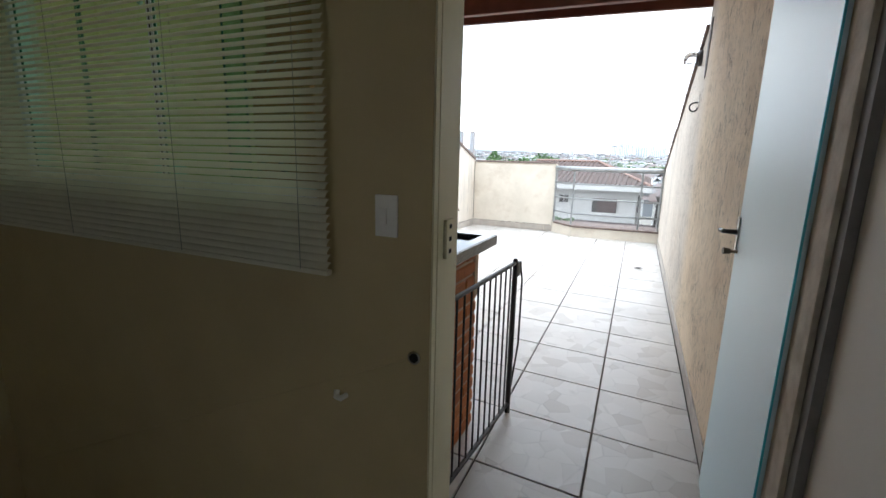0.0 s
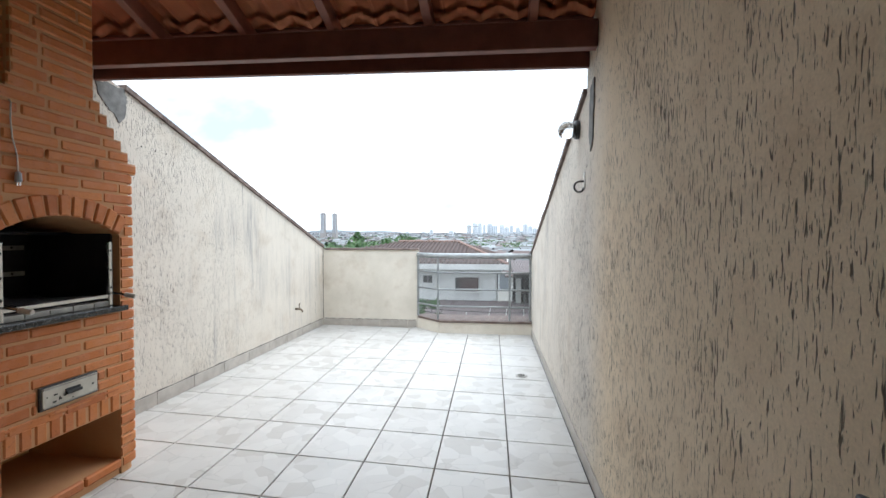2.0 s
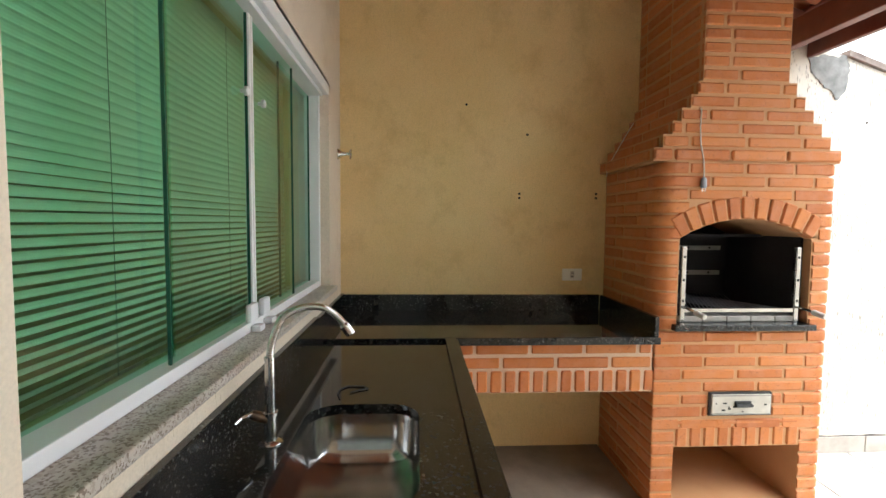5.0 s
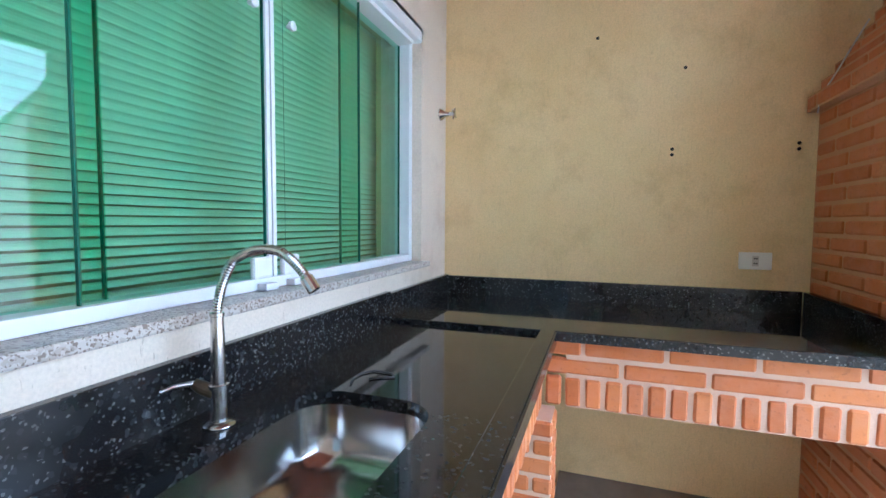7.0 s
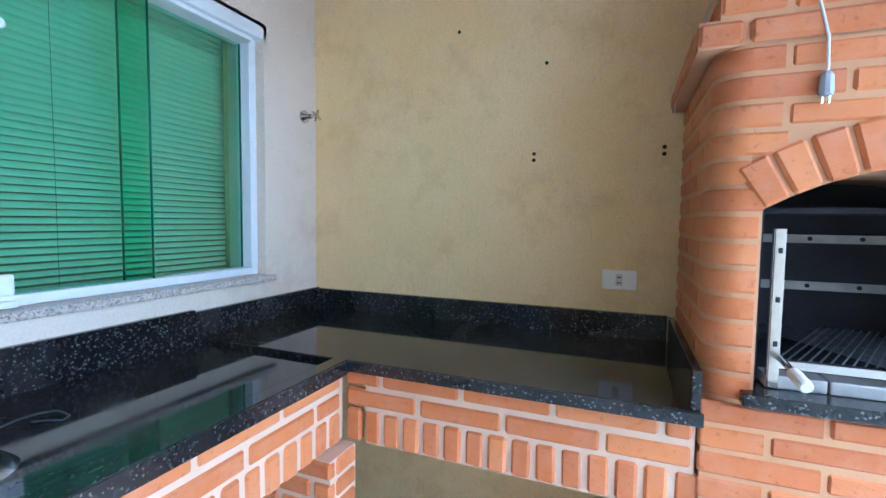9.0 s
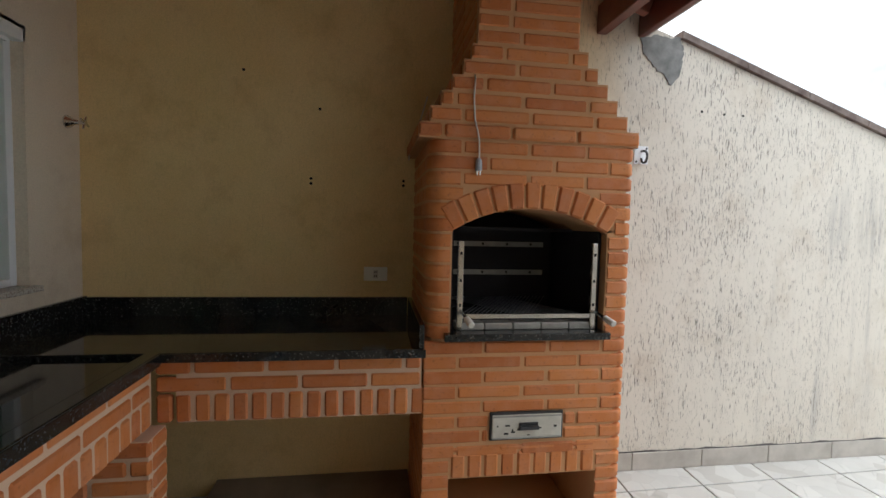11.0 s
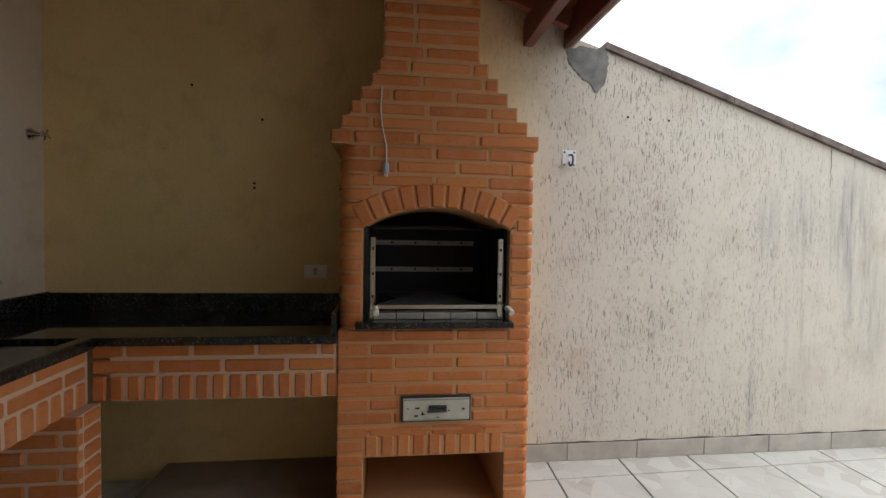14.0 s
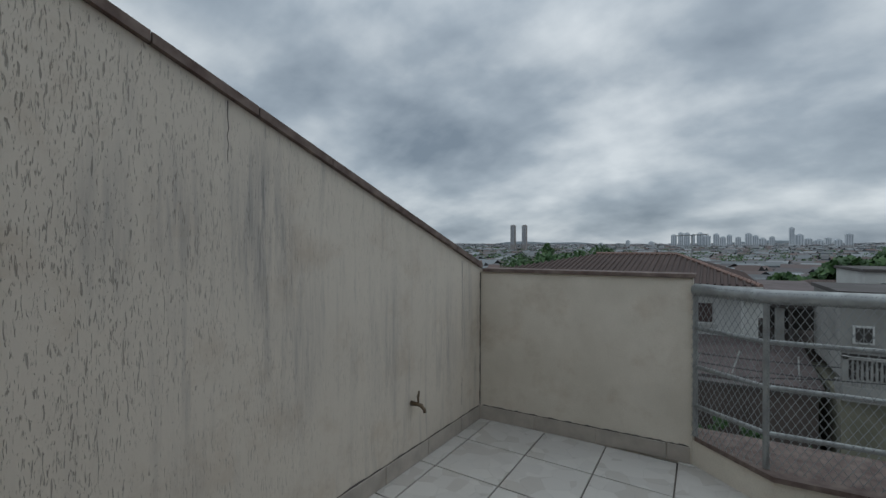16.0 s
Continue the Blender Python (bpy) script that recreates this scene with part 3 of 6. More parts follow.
# unseen back wall; its opening is added to brighten the landing
structure(part("wall_room_back", boxed(((XL, -2.4, -2.3), (-0.25, -2.3, 2.75)), ((-0.25, -2.4, -2.3), (0.6, -2.3, 1.3)), ((-0.25, -2.4, 2.1), (0.6, -2.3, 2.75)), ((0.6, -2.4, -2.3), (1.0, -2.3, 2.75))), INDOOR), "unseen indoor wall with an opening added for fill light", "wall")
structure(part("ceiling", boxed(((XL - 0.1, -2.4, 2.75), (1.1, YIN + 0.02, 2.85))), CEILING), "plain white indoor ceiling", "ceiling")
structure(part("floor_indoor", boxed(((-0.75, -2.3, -0.20), (0.768, YIN - 0.001, -0.002))), TILE), "grey ceramic indoor landing", "floor")
stair = structure(thing("stairs", (-1.8, -0.4, -2.2), "indoor stairs leading down from the landing", "stairs"), "indoor stairs leading down from the landing", "stairs")
for k in range(1, 6):
    part("step", boxed(((-0.75 - 0.38 * k, -2.3, -2.2), (-0.75 - 0.38 * (k - 1) - 0.001, YIN - 0.001, -0.18 * k))), TILE, stair)
st = extrude_poly([(-0.10, YIN - 0.0005, 0.705), (-2.56, YIN - 0.0005, -0.46), (-2.56, YIN - 0.0005, -0.475), (-0.10, YIN - 0.0005, 0.690)], (0, -0.004, 0))
structure(part("trim_stairs", st, INDOOR), "faint plaster ridge running along the stairs", "trim")

# cement patch under the eave and a stain crack on the falling wall


def blob(name, cx, cz, pts, x, dx, material, label):
    out, jag = [], random.Random(3)
    for (a0, b0), (a1, b1) in zip(pts, pts[1:] + pts[:1]):
        for k in range(5):
            u = k / 5
            out.append((x, cx + a0 + (a1 - a0) * u + jag.uniform(-0.009, 0.009), cz + b0 + (b1 - b0) * u + jag.uniform(-0.009, 0.009)))
    structure(part(name, extrude_poly(out, (dx, 0, 0)), material), label, "patch")


blob("patch_west", 4.63, 2.36, [(-0.13, 0.10), (-0.10, 0.0), (-0.05, -0.045), (0.02, -0.10), (0.06, -0.145), (0.105, -0.11), (0.12, -0.03), (0.135, 0.06), (0.10, 0.11), (0.0, 0.12)], XL, 0.006, CONCRETE, "grey unpainted cement patch on the wall")
blob("patch_east", 4.36, 2.02, [(-0.07, 0.24), (-0.06, 0.05), (-0.04, -0.10), (0.02, -0.16), (0.07, -0.05), (0.06, 0.10), (0.03, 0.22)], right_x(4.36) - 0.006, 0.01, CONCRETE, "grey unpainted cement patch on the wall")

for cy, z0, z1, w in ((6.28, 1.70, 1.945, 0.004), (8.19, 0.62, 1.28, 0.004), (8.19, 0.20, 0.40, 0.003)):
    zig = [(XL, cy + RNG.uniform(-0.004, 0.004), z0 + (z1 - z0) * k / 7) for k in range(8)]
    crack = zig + [(x, y + w * (0.35 + 0.65 * k / 7), z) for k, (x, y, z) in reversed(list(enumerate(zig)))]
    structure(part("crack", extrude_poly(crack, (0.0012, 0, 0)), DARK_CRACK), "dark hairline crack down the rendered wall", "crack")
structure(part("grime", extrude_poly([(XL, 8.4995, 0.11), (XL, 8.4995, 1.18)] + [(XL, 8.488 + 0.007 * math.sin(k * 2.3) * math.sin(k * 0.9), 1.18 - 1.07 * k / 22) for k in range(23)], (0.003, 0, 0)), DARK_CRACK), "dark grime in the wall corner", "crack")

# ---- roof over the barbecue ----
roof = thing("lean_to_roof", (-0.9, 4.26, 2.42), "red-brown timber lean-to roof with clay tiles", "roof")


def beam_between(name, p, q, w, h, material, label=""):
    """A squared timber between two points, w wide and h deep, its lower face on the line."""
    p, q = Vector(p), Vector(q)
    d = (q - p).normalized()
    side = d.cross(Vector((0, 0, 1))).normalized() * w / 2
    up = side.cross(d).normalized() * h
    bm = bmesh.new()
    vs = [bm.verts.new(v) for v in (p - side, p + side, q + side, q - side, p - side + up, p + side + up, q + side + up, q - side + up)]
    for f in ((0, 1, 2, 3), (4, 7, 6, 5), (0, 4, 5, 1), (1, 5, 6, 2), (2, 6, 7, 3), (3, 7, 4, 0)):
        bm.faces.new([vs[k] for k in f])
    bmesh.ops.bevel(bm, geom=list(bm.edges), offset=0.004, segments=1, affect="EDGES")
    return part(name, bm, material, roof, label)


XR = right_x(4.3) - 0.002
Z_BEAM = 2.425
beam_between("beam", (XL + 0.002, 4.27, Z_BEAM + tilt(XL)), (XR, 4.24, Z_BEAM + tilt(XR)), 0.06, 0.15, WOOD, "dark varnished wooden beam")
beam_between("fascia", (XL + 0.002, 4.50, Z_BEAM + 0.005 + tilt(XL)), (XR, 4.46, Z_BEAM - 0.02 + tilt(XR)), 0.035, 0.185, WOOD, "dark varnished fascia board")
beam_between("gutter_edge", (XL + 0.002, 4.53, Z_BEAM + 0.012 + tilt(XL)), (XR, 4.49, Z_BEAM - 0.012 + tilt(XR)), 0.02, 0.185, GREY_METAL, "grey sheet gutter edge")


def roof_z(x, y):
    return 2.585 + tilt(x) + (4.25 - y) * SLOPE


for x in (-2.46, -1.88, -1.305, -0.755, -0.185, 0.395):
    beam_between("rafter", (x, 4.46, roof_z(x, 4.46) - 0.015), (x, 1.705, roof_z(x, 1.705) - 0.015), 0.05, 0.095, WOOD_RAFTER)
yb = 4.36
while yb > 1.8:
    beam_between("batten", (XL + 0.003, yb, roof_z(XL, yb) + 0.088), (XR, yb, roof_z(XR, yb) + 0.088), 0.035, 0.024, WOOD)
    yb -= 0.33


def roof_tiles():
    """Interlocking clay tiles seen from below: a deep channel and a roll each, courses overlapping."""
    bm = bmesh.new()
    wide, course, seg = 0.205, 0.33, 8
    cols = int((XR - XL) / wide) + 1
    for j in range(10):
        y0 = 4.66 - j * course
        for i in range(cols):
            x0 = XL + i * wide
            lift = RNG.uniform(-0.001, 0.001)
            rows = []
            for y, dz, inset in ((y0, 0.0, 0.0), (y0 - course - 0.05, -0.035, 0.0)):
                ring = []
                for s in range(seg + 1):
                    u = s / seg
                    x = min(x0 + inset + (wide + 0.016) * u, XR)
                    h = 0.045 * (0.5 - 0.5 * math.cos(2 * math.pi * u)) if u < 0.999 else 0.0
                    ring.append((x, y, roof_z(x, y) + 0.118 + dz + h + lift))
                rows.append(ring)
            top = [[bm.verts.new((x, y, z + 0.013)) for x, y, z in r] for r in rows]
            low = [[bm.verts.new(p) for p in r] for r in rows]
            for s in range(seg):
                bm.faces.new((low[0][s], low[0][s + 1], low[1][s + 1], low[1][s]))
                bm.faces.new((top[0][s], top[1][s], top[1][s + 1], top[0][s + 1]))
                bm.faces.new((low[0][s], top[0][s], top[0][s + 1], low[0][s + 1]))
    for y in (3.98, 3.65, 3.32, 2.99, 2.66):
        for i in range(cols):
            x = XL + i * wide + 0.004
            if x + 0.03 < XR:
                box(bm, (x, y - 0.03, roof_z(x, y) + 0.10), (x + 0.03, y + 0.012, roof_z(x, y) + 0.13))
    return bm


part("tiles", roof_tiles(), ROOF_CLAY, roof, "orange clay roof tiles seen from below")
# sheet added above the tiles to block daylight through their gaps
upper = [(x, y, roof_z(x, y) + 0.19) for x, y in ((XL, 1.71), (XR, 1.71), (XR, 4.64), (XL, 4.64))]
part("upper_tiles", extrude_poly(upper, (0, 0, 0.012)), ROOF_CLAY, roof, "unseen sheet added to stop light leaking between the tiles")

# ---- barbecue ----
BX, BY0, BY1 = -1.945, 3.268, 4.128
PITCH, Z_FIRST = 0.061, 0.035
STEPS = [(28, 3.226, 4.146), (29, 3.268, 4.093), (30, 3.310, 4.046), (31, 3.352, 4.001), (32, 3.394, 3.956), (33, 3.425, 3.912)]
STACK = (3.447, 3.872)
ARCH_R0, ARCH_R1, ARCH_Y, ARCH_Z = 0.603, 0.708, 3.695, 0.877
bbq = thing("brick_barbecue", ((XL + BX) / 2, 3.675, 0.0), "orange brick barbecue with arched firebox and stepped chimney", "barbecue")


ROUND = 0.07


def round_block(y0, y1, z0, z1, x0, x1, low, high, r):
    """An upright block whose front corners are rounded where low or high is set."""
    pts = [(x0, y0, z0)]
    if low:
        pts += [(x1 - r + r * math.sin(a), y0 + r - r * math.cos(a), z0) for a in (radians(15 * k) for k in range(7))]
    else:
        pts.append((x1, y0, z0))
    if high:
        pts += [(x1 - r + r * math.cos(a), y1 - r + r * math.sin(a), z0) for a in (radians(15 * k) for k in range(7))]
    else:
        pts.append((x1, y1, z0))
    pts.append((x0, y1, z0))
    return extrude_poly(pts, (0, 0, z1 - z0))


def core():
    """The mortar body behind the bricks, with its two openings and rounded corners."""
    d, x0 = 0.006, XL + 0.002
    x1, r = BX - d, ROUND - d
    lo, hi = BY0 + d, BY1 - d
    bms = [round_block(a, b, z0, z1, x0, x1, a == lo and z0 > 0.9, b == hi, r) for a, b, z0, z1 in (
        (lo, 3.38, 0, 0.38), (4.012, hi, 0, 0.38), (lo, hi, 0.38, 0.94), (lo, hi, 0.94, 0.955), (lo, 3.372, 0.955, 1.40), (4.02, hi, 0.955, 1.40),
        (lo, hi, 1.60, 1.745), (lo, BY0 + 0.08, 1.40, 1.60), (BY1 - 0.074, hi, 1.40, 1.60))]
    bms.append(boxed(((x0, 3.385, 0.0), (x1 - 0.012, 4.01, 0.085))))
    half = math.asin(0.325 / ARCH_R0)
    arc = [(x1, ARCH_Y + ARCH_R0 * math.sin(half * (1 - k / 8)), ARCH_Z + ARCH_R0 * math.cos(half * (1 - k / 8))) for k in range(17)]
    bms.append(extrude_poly([(x1, BY0 + 0.081, 1.40), (x1, BY0 + 0.081, 1.60), (x1, BY1 - 0.075, 1.60), (x1, BY1 - 0.075, 1.40)] + arc, (x0 - x1, 0, 0)))
    for k, a, b in STEPS:
        z = Z_FIRST + k * PITCH
        bms.append(boxed(((x0, a + d, z), (x1, b - d, z + PITCH))))
    bms.append(boxed(((x0, STACK[0] + d, Z_FIRST + 34 * PITCH), (x1, STACK[1] - d, 2.98))))
    return bms


CORNERS = {}


def corner_brick(parent, z, h, high, front, side, r):
    """A brick that wraps the rounded front corner, soft on its long edges."""
    key = (high, round(front, 3), round(side, 3), r)
    hb = h - 0.010
    if key not in CORNERS:
        plan = [(-side + 0.0055, 0.0, 0.0, -1.0), (-r, 0.0, 0.0, -1.0)]
        for k in range(1, 6):
            a = radians(15 * k)
            plan.append((-r + r * math.sin(a), r - r * math.cos(a), math.sin(a), -math.cos(a)))
        plan += [(0.0, r, 1.0, 0.0), (0.0, front - 0.0055, 1.0, 0.0)]
        bm = bmesh.new()
        rows = []
        for dz, inset in ((-hb / 2, 0.030), (-hb / 2, 0.006), (-hb / 2 + 0.006, 0.0), (hb / 2 - 0.006, 0.0), (hb / 2, 0.006), (hb / 2, 0.030)):
            rows.append([bm.verts.new((x - nx * inset, (y - ny * inset) * (-1 if high else 1), dz)) for x, y, nx, ny in plan])
        for j, (ra, rb) in enumerate(zip(rows, rows[1:])):
            for i in range(len(plan) - 1):
                bm.faces.new((ra[i], ra[i + 1], rb[i + 1], rb[i])).smooth = j == 2 and 0 < i < 7
        bm.faces.new([r[0] for r in rows])
        bm.faces.new([r[-1] for r in rows][::-1])
        bmesh.ops.recalc_face_normals(bm, faces=bm.faces)
        mesh = bpy.data.meshes.new("brick")
        bm.to_mesh(mesh)
        bm.free()
        mesh.materials.append(BRICK)
        CORNERS[key] = mesh
    place("brick", CORNERS[key], (BX + RNG.uniform(-0.0015, 0.0015), BY1 if high else BY0, z + h / 2), parent)


for block in core():
    part("mortar_block", block, MORTAR, bbq, "orange mortar joints")


def lay(parent, spans, z, h, x_face, n_len, first, depth=0.030, proud=0.0, name="brick"):
    """One course along y on the face at x_face, looking to +x: spans are filled with bricks in bond."""
    j = 0.011
    for a, b in spans:
        cuts = [a]
        y = a + first
        while y < b - 0.05:
            if y > a + 0.05:
                cuts.append(y)
            y += n_len
        cuts.append(b)
        for p, q in zip(cuts, cuts[1:]):
            l = round(q - p - j, 3)
            m = chamfered(name, depth, l, round(h - j, 3), 0.008, BRICK)
            place(name, m, (x_face - depth / 2 + proud + RNG.uniform(-0.0015, 0.0015), (p + q) / 2, z + h / 2), parent, (0, 0, RNG.uniform(-0.004, 0.004)))


def lay_side(parent, spans, z, h, y_face, out, n_len, first, depth=0.030):
    """One course along x on a face that looks along y (out is +1 or -1)."""
    j = 0.011
    for a, b in spans:
        cuts = [a]
        x = b - first
        back = []
        while x > a + 0.05:
            if x < b - 0.05:
                back.append(x)
            x -= n_len
        cuts += sorted(back) + [b]
        for p, q in zip(cuts, cuts[1:]):
            l = round(q - p - j, 3)
            m = chamfered("brick", l, depth, round(h - j, 3), 0.008, BRICK)
            place("brick", m, ((p + q) / 2, y_face - out * depth / 2, z + h / 2), parent)


def barbecue_bricks():
    n = 0.272
    for k in range(0, 47):
        z = Z_FIRST + k * PITCH
        zm = z + PITCH / 2
        odd = k % 2
        if zm < 0.096:
            spans = [(BY0, BY1)]
        elif zm < 0.38:
            spans = [(BY0, 3.383), (4.008, BY1)]
        elif zm < 0.49:
            spans = [(BY0, 3.383), (4.008, BY1)]
        elif zm < 0.955:
            spans = [(BY0, BY1)]
            if 0.535 < zm < 0.66:
                spans = [(BY0, 3.545), (3.855, BY1)]
        elif zm < 1.39:
            spans = [(BY0, 3.370), (4.022, BY1)]
        elif zm < ARCH_Z + ARCH_R1:
            dy = math.sqrt(max(ARCH_R1 ** 2 - (zm - ARCH_Z) ** 2, 0.0)) + 0.006
            spans = [(BY0, max(min(ARCH_Y - dy, 3.6), BY0 + 0.11)), (min(max(ARCH_Y + dy, 3.8), BY1 - 0.08), BY1)]
        elif k < 28:
            spans = [(BY0, BY1)]
        else:
            hit = [s for s in STEPS if s[0] == k]
            spans = [(hit[0][1], hit[0][2])] if hit else [STACK]
        first = 0.135 if odd else 0.06 + 0.20 * ((k * 7) % 5) / 5 * (k > 27)
        lo, hi = spans[0][0], spans[-1][1]
        side = [(XL + 0.01, BX - 0.034)]
        if k < 28:
            turn = 0.12 + 0.10 * odd
            fl = spans[0][1] - lo if spans[0][1] - lo < 0.20 else (0.135 if odd else 0.24)
            fr_ = hi - spans[-1][0] if hi - spans[-1][0] < 0.20 else (0.21 if odd else 0.11)
            corner_brick(bbq, z, PITCH, False, fl, turn, ROUND if zm > 0.93 else 0.008)
            corner_brick(bbq, z, PITCH, True, fr_, turn, 0.032)
            side = [(XL + 0.01, BX - turn)]
            if len(spans) == 1:
                spans = [(lo + fl, hi - fr_)]
            else:
                spans = [(lo + fl, spans[0][1])] + spans[1:-1] + [(spans[-1][0], hi - fr_)]
            spans = [p for p in spans if p[1] - p[0] > 0.03]
            first = n
        lay(bbq, spans, z, PITCH, BX, n, first, proud=0.005 if k == 28 else 0.0)
        lay_side(bbq, side, z, PITCH, lo, -1, 0.25, 0.25)
        lay_side(bbq, side, z, PITCH, hi, 1, 0.25, 0.25)
    # upright bricks over the lower opening
    c = 9
    step = (4.008 - 3.383) / c
    for i in range(c):
        m = chamfered("brick", 0.030, round(step - 0.012, 3), 0.100, 0.008, BRICK)
        place("brick", m, (BX - 0.014 + RNG.uniform(-0.002, 0.002), 3.383 + step * (i + 0.5), 0.432), bbq)
    lay(bbq, [(3.383, 4.008)], 0.483, 0.035, BX, 0.25, 0.2)
    # arch bricks, each a wedge
    half = math.asin(0.325 / ARCH_R0)
    count = 11
    wedge = bmesh.new()
    aw = half / count * 0.87
    prof = [(ARCH_R0 * math.sin(-aw), ARCH_R0 * math.cos(aw)), (ARCH_R0 * math.sin(aw), ARCH_R0 * math.cos(aw)), (ARCH_R1 * math.sin(aw), ARCH_R1 * math.cos(aw)), (ARCH_R1 * math.sin(-aw), ARCH_R1 * math.cos(aw))]
    extrude_poly([(0, a, b - ARCH_R0) for a, b in prof], (-0.05, 0, 0), wedge)
    bmesh.ops.bevel(wedge, geom=list(wedge.edges), offset=0.007, segments=1, affect="EDGES")
    bmesh.ops.recalc_face_normals(wedge, faces=wedge.faces)
    wm = bpy.data.meshes.new("brick")
    wedge.to_mesh(wm)
    wedge.free()
    wm.materials.append(BRICK)
    for i in range(count):
        a = -half + 2 * half * (i + 0.5) / count
        place("brick", wm, (BX + 0.004, ARCH_Y + ARCH_R0 * math.sin(a), ARCH_Z + ARCH_R0 * math.cos(a)), bbq, (-a, 0, 0))


# firebox lining, ledge, rails, grill, handles, drawer
for lo, hi in (((XL + 0.03, 3.374, 0.957), (XL + 0.05, 4.018, 1.50)), ((XL + 0.05, 3.374, 0.957), (BX - 0.05, 3.386, 1.41)), ((XL + 0.05, 4.006, 0.957), (BX - 0.05, 4.018, 1.41)),
               ((XL + 0.05, 3.386, 0.957), (BX - 0.02, 4.006, 0.975)), ((XL + 0.05, 3.386, 1.385), (BX - 0.30, 4.006, 1.40))):
    part("firebox_lining", boxed((lo, hi)), SOOT, bbq, "soot-black firebox lining")
part("ledge", boxed(((BX - 0.10, 3.345, 0.953), (BX + 0.035, 4.035, 0.982)), bevel=0.004), GRANITE_EDGE, bbq, "black granite ledge under the firebox")
for i in range(5):
    y = 3.40 + i * 0.121
    part("firebrick", boxed(((BX - 0.10, y, 0.983), (BX - 0.035, y + 0.117, 1.012)), bevel=0.004), GREY_METAL, bbq, "pale grey firebrick")
for z in (1.298, 1.150):
    rail = part("spit_rail", boxed(((XL + 0.052, 3.395, z), (XL + 0.062, 3.96, z + 0.026))), GREY_METAL, bbq, "grey steel spit rail with holes")
    for i in range(4):
        part("hole", tube([(XL + 0.0625, 3.50 + i * 0.13, z + 0.014), (XL + 0.064, 3.50 + i * 0.13, z + 0.014)], 0.007, 8), DARK_HOLE, rail)
grill = part("grill", boxed(((BX - 0.055, 3.425, 1.030), (BX - 0.035, 3.975, 1.048))), STEEL, bbq, "expanded steel grill")
gm = bmesh.new()
GX0, GX1, GY0, GY1 = XL + 0.095, BX - 0.05, 3.42, 3.98
for lean in (1, -1):
    c = GY0 - (GX1 - GX0) * 0.5
    while c < GY1 + (GX1 - GX0) * 0.5:
        ya, yb_ = c - lean * (GX1 - GX0) * 0.25, c + lean * (GX1 - GX0) * 0.25
        lo_, hi_ = min(ya, yb_), max(ya, yb_)
        if lo_ >= GY0 and hi_ <= GY1:
            tube([(GX0, ya, 1.04), (GX1, yb_, 1.042)], 0.0021, 4, gm)
        c += 0.020
tagged(part("grill_mesh", gm, GRILL_DARK, grill), kind="stuff")
for y in (3.415, 3.985):
    up = part("upright", boxed(((BX - 0.035, y - 0.010, 0.985), (BX - 0.030, y + 0.010, 1.345)), ((BX - 0.05, y - 0.012, 0.985), (BX - 0.035, y - 0.008, 1.345)), bevel=0.001), STEEL, bbq, "punched steel upright")
    for z in (1.08, 1.18, 1.29):
        part("slot", boxed(((BX - 0.0298, y - 0.004, z), (BX - 0.0285, y + 0.004, z + 0.012))), DARK_HOLE, up)
    arm = part("handle", tube([(BX - 0.04, y + 0.01, 1.055), (BX + 0.02, y + 0.012, 1.05), (BX + 0.05, y + 0.014, 1.045)], 0.007, 8), STEEL, bbq, "steel handle rod")
    part("grip", tube([(BX + 0.045, y + 0.013, 1.046), (BX + 0.05, y + 0.014, 1.045), (BX + 0.105, y + 0.018, 1.036), (BX + 0.11, y + 0.018, 1.035)], [0.010, 0.0135, 0.0135, 0.010], 12), CABLE, arm, "pale worn grip")
drawer_trim = part("drawer_frame", boxed(((BX - 0.02, 3.545, 0.536), (BX + 0.006, 3.855, 0.651)), bevel=0.003), IRON, bbq, "dark gap round the drawer")
drawer = part("ash_drawer", boxed(((BX - 0.06, 3.553, 0.545), (BX + 0.012, 3.847, 0.642)), bevel=0.004), DRAWER_PALE, bbq, "pale scuffed sheet ash drawer")
part("pull", boxed(((BX + 0.0125, 3.665, 0.585), (BX + 0.030, 3.745, 0.600)), ((BX + 0.0125, 3.665, 0.600), (BX + 0.018, 3.745, 0.612)), bevel=0.002), IRON, drawer, "dark drawer pull")
part("rim", boxed(((BX + 0.0125, 3.555, 0.635), (BX + 0.017, 3.845, 0.641)), ((BX + 0.0125, 3.555, 0.546), (BX + 0.017, 3.845, 0.551))), GREY_METAL, drawer)
wear = bmesh.new()
for i in range(16):
    y, z = 3.57 + RNG.random() * 0.25, 0.555 + RNG.random() * 0.05
    box(wear, (BX + 0.0122, y, z), (BX + 0.0132, y + RNG.uniform(0.004, 0.02), z + RNG.uniform(0.003, 0.009)))
tagged(part("chips", wear, DARK_HOLE, drawer, "dark paint chips"), kind="stuff")

# cable with a plug that hangs out of the hood
wire = thing("power_cable", (BX, 3.42, 1.63), "thin white cable with grey plug hanging from the hood", "cable")
part("cord", tube([(BX - 0.01, 3.445, 1.99), (BX + 0.004, 3.445, 1.975), (BX + 0.006, 3.441, 1.90), (BX + 0.006, 3.447, 1.82), (BX + 0.006, 3.466, 1.74), (BX + 0.007, 3.468, 1.68), (BX + 0.008, 3.466, 1.665)], 0.0032, 8), CABLE, wire, smooth=True)
plug = part("plug", tube([(BX + 0.010, 3.466, 1.668), (BX + 0.010, 3.466, 1.660), (BX + 0.010, 3.466, 1.625), (BX + 0.010, 3.466, 1.620)], [0.006, 0.012, 0.014, 0.011], 10), PLUG_GREY, wire, "grey two-pin plug")
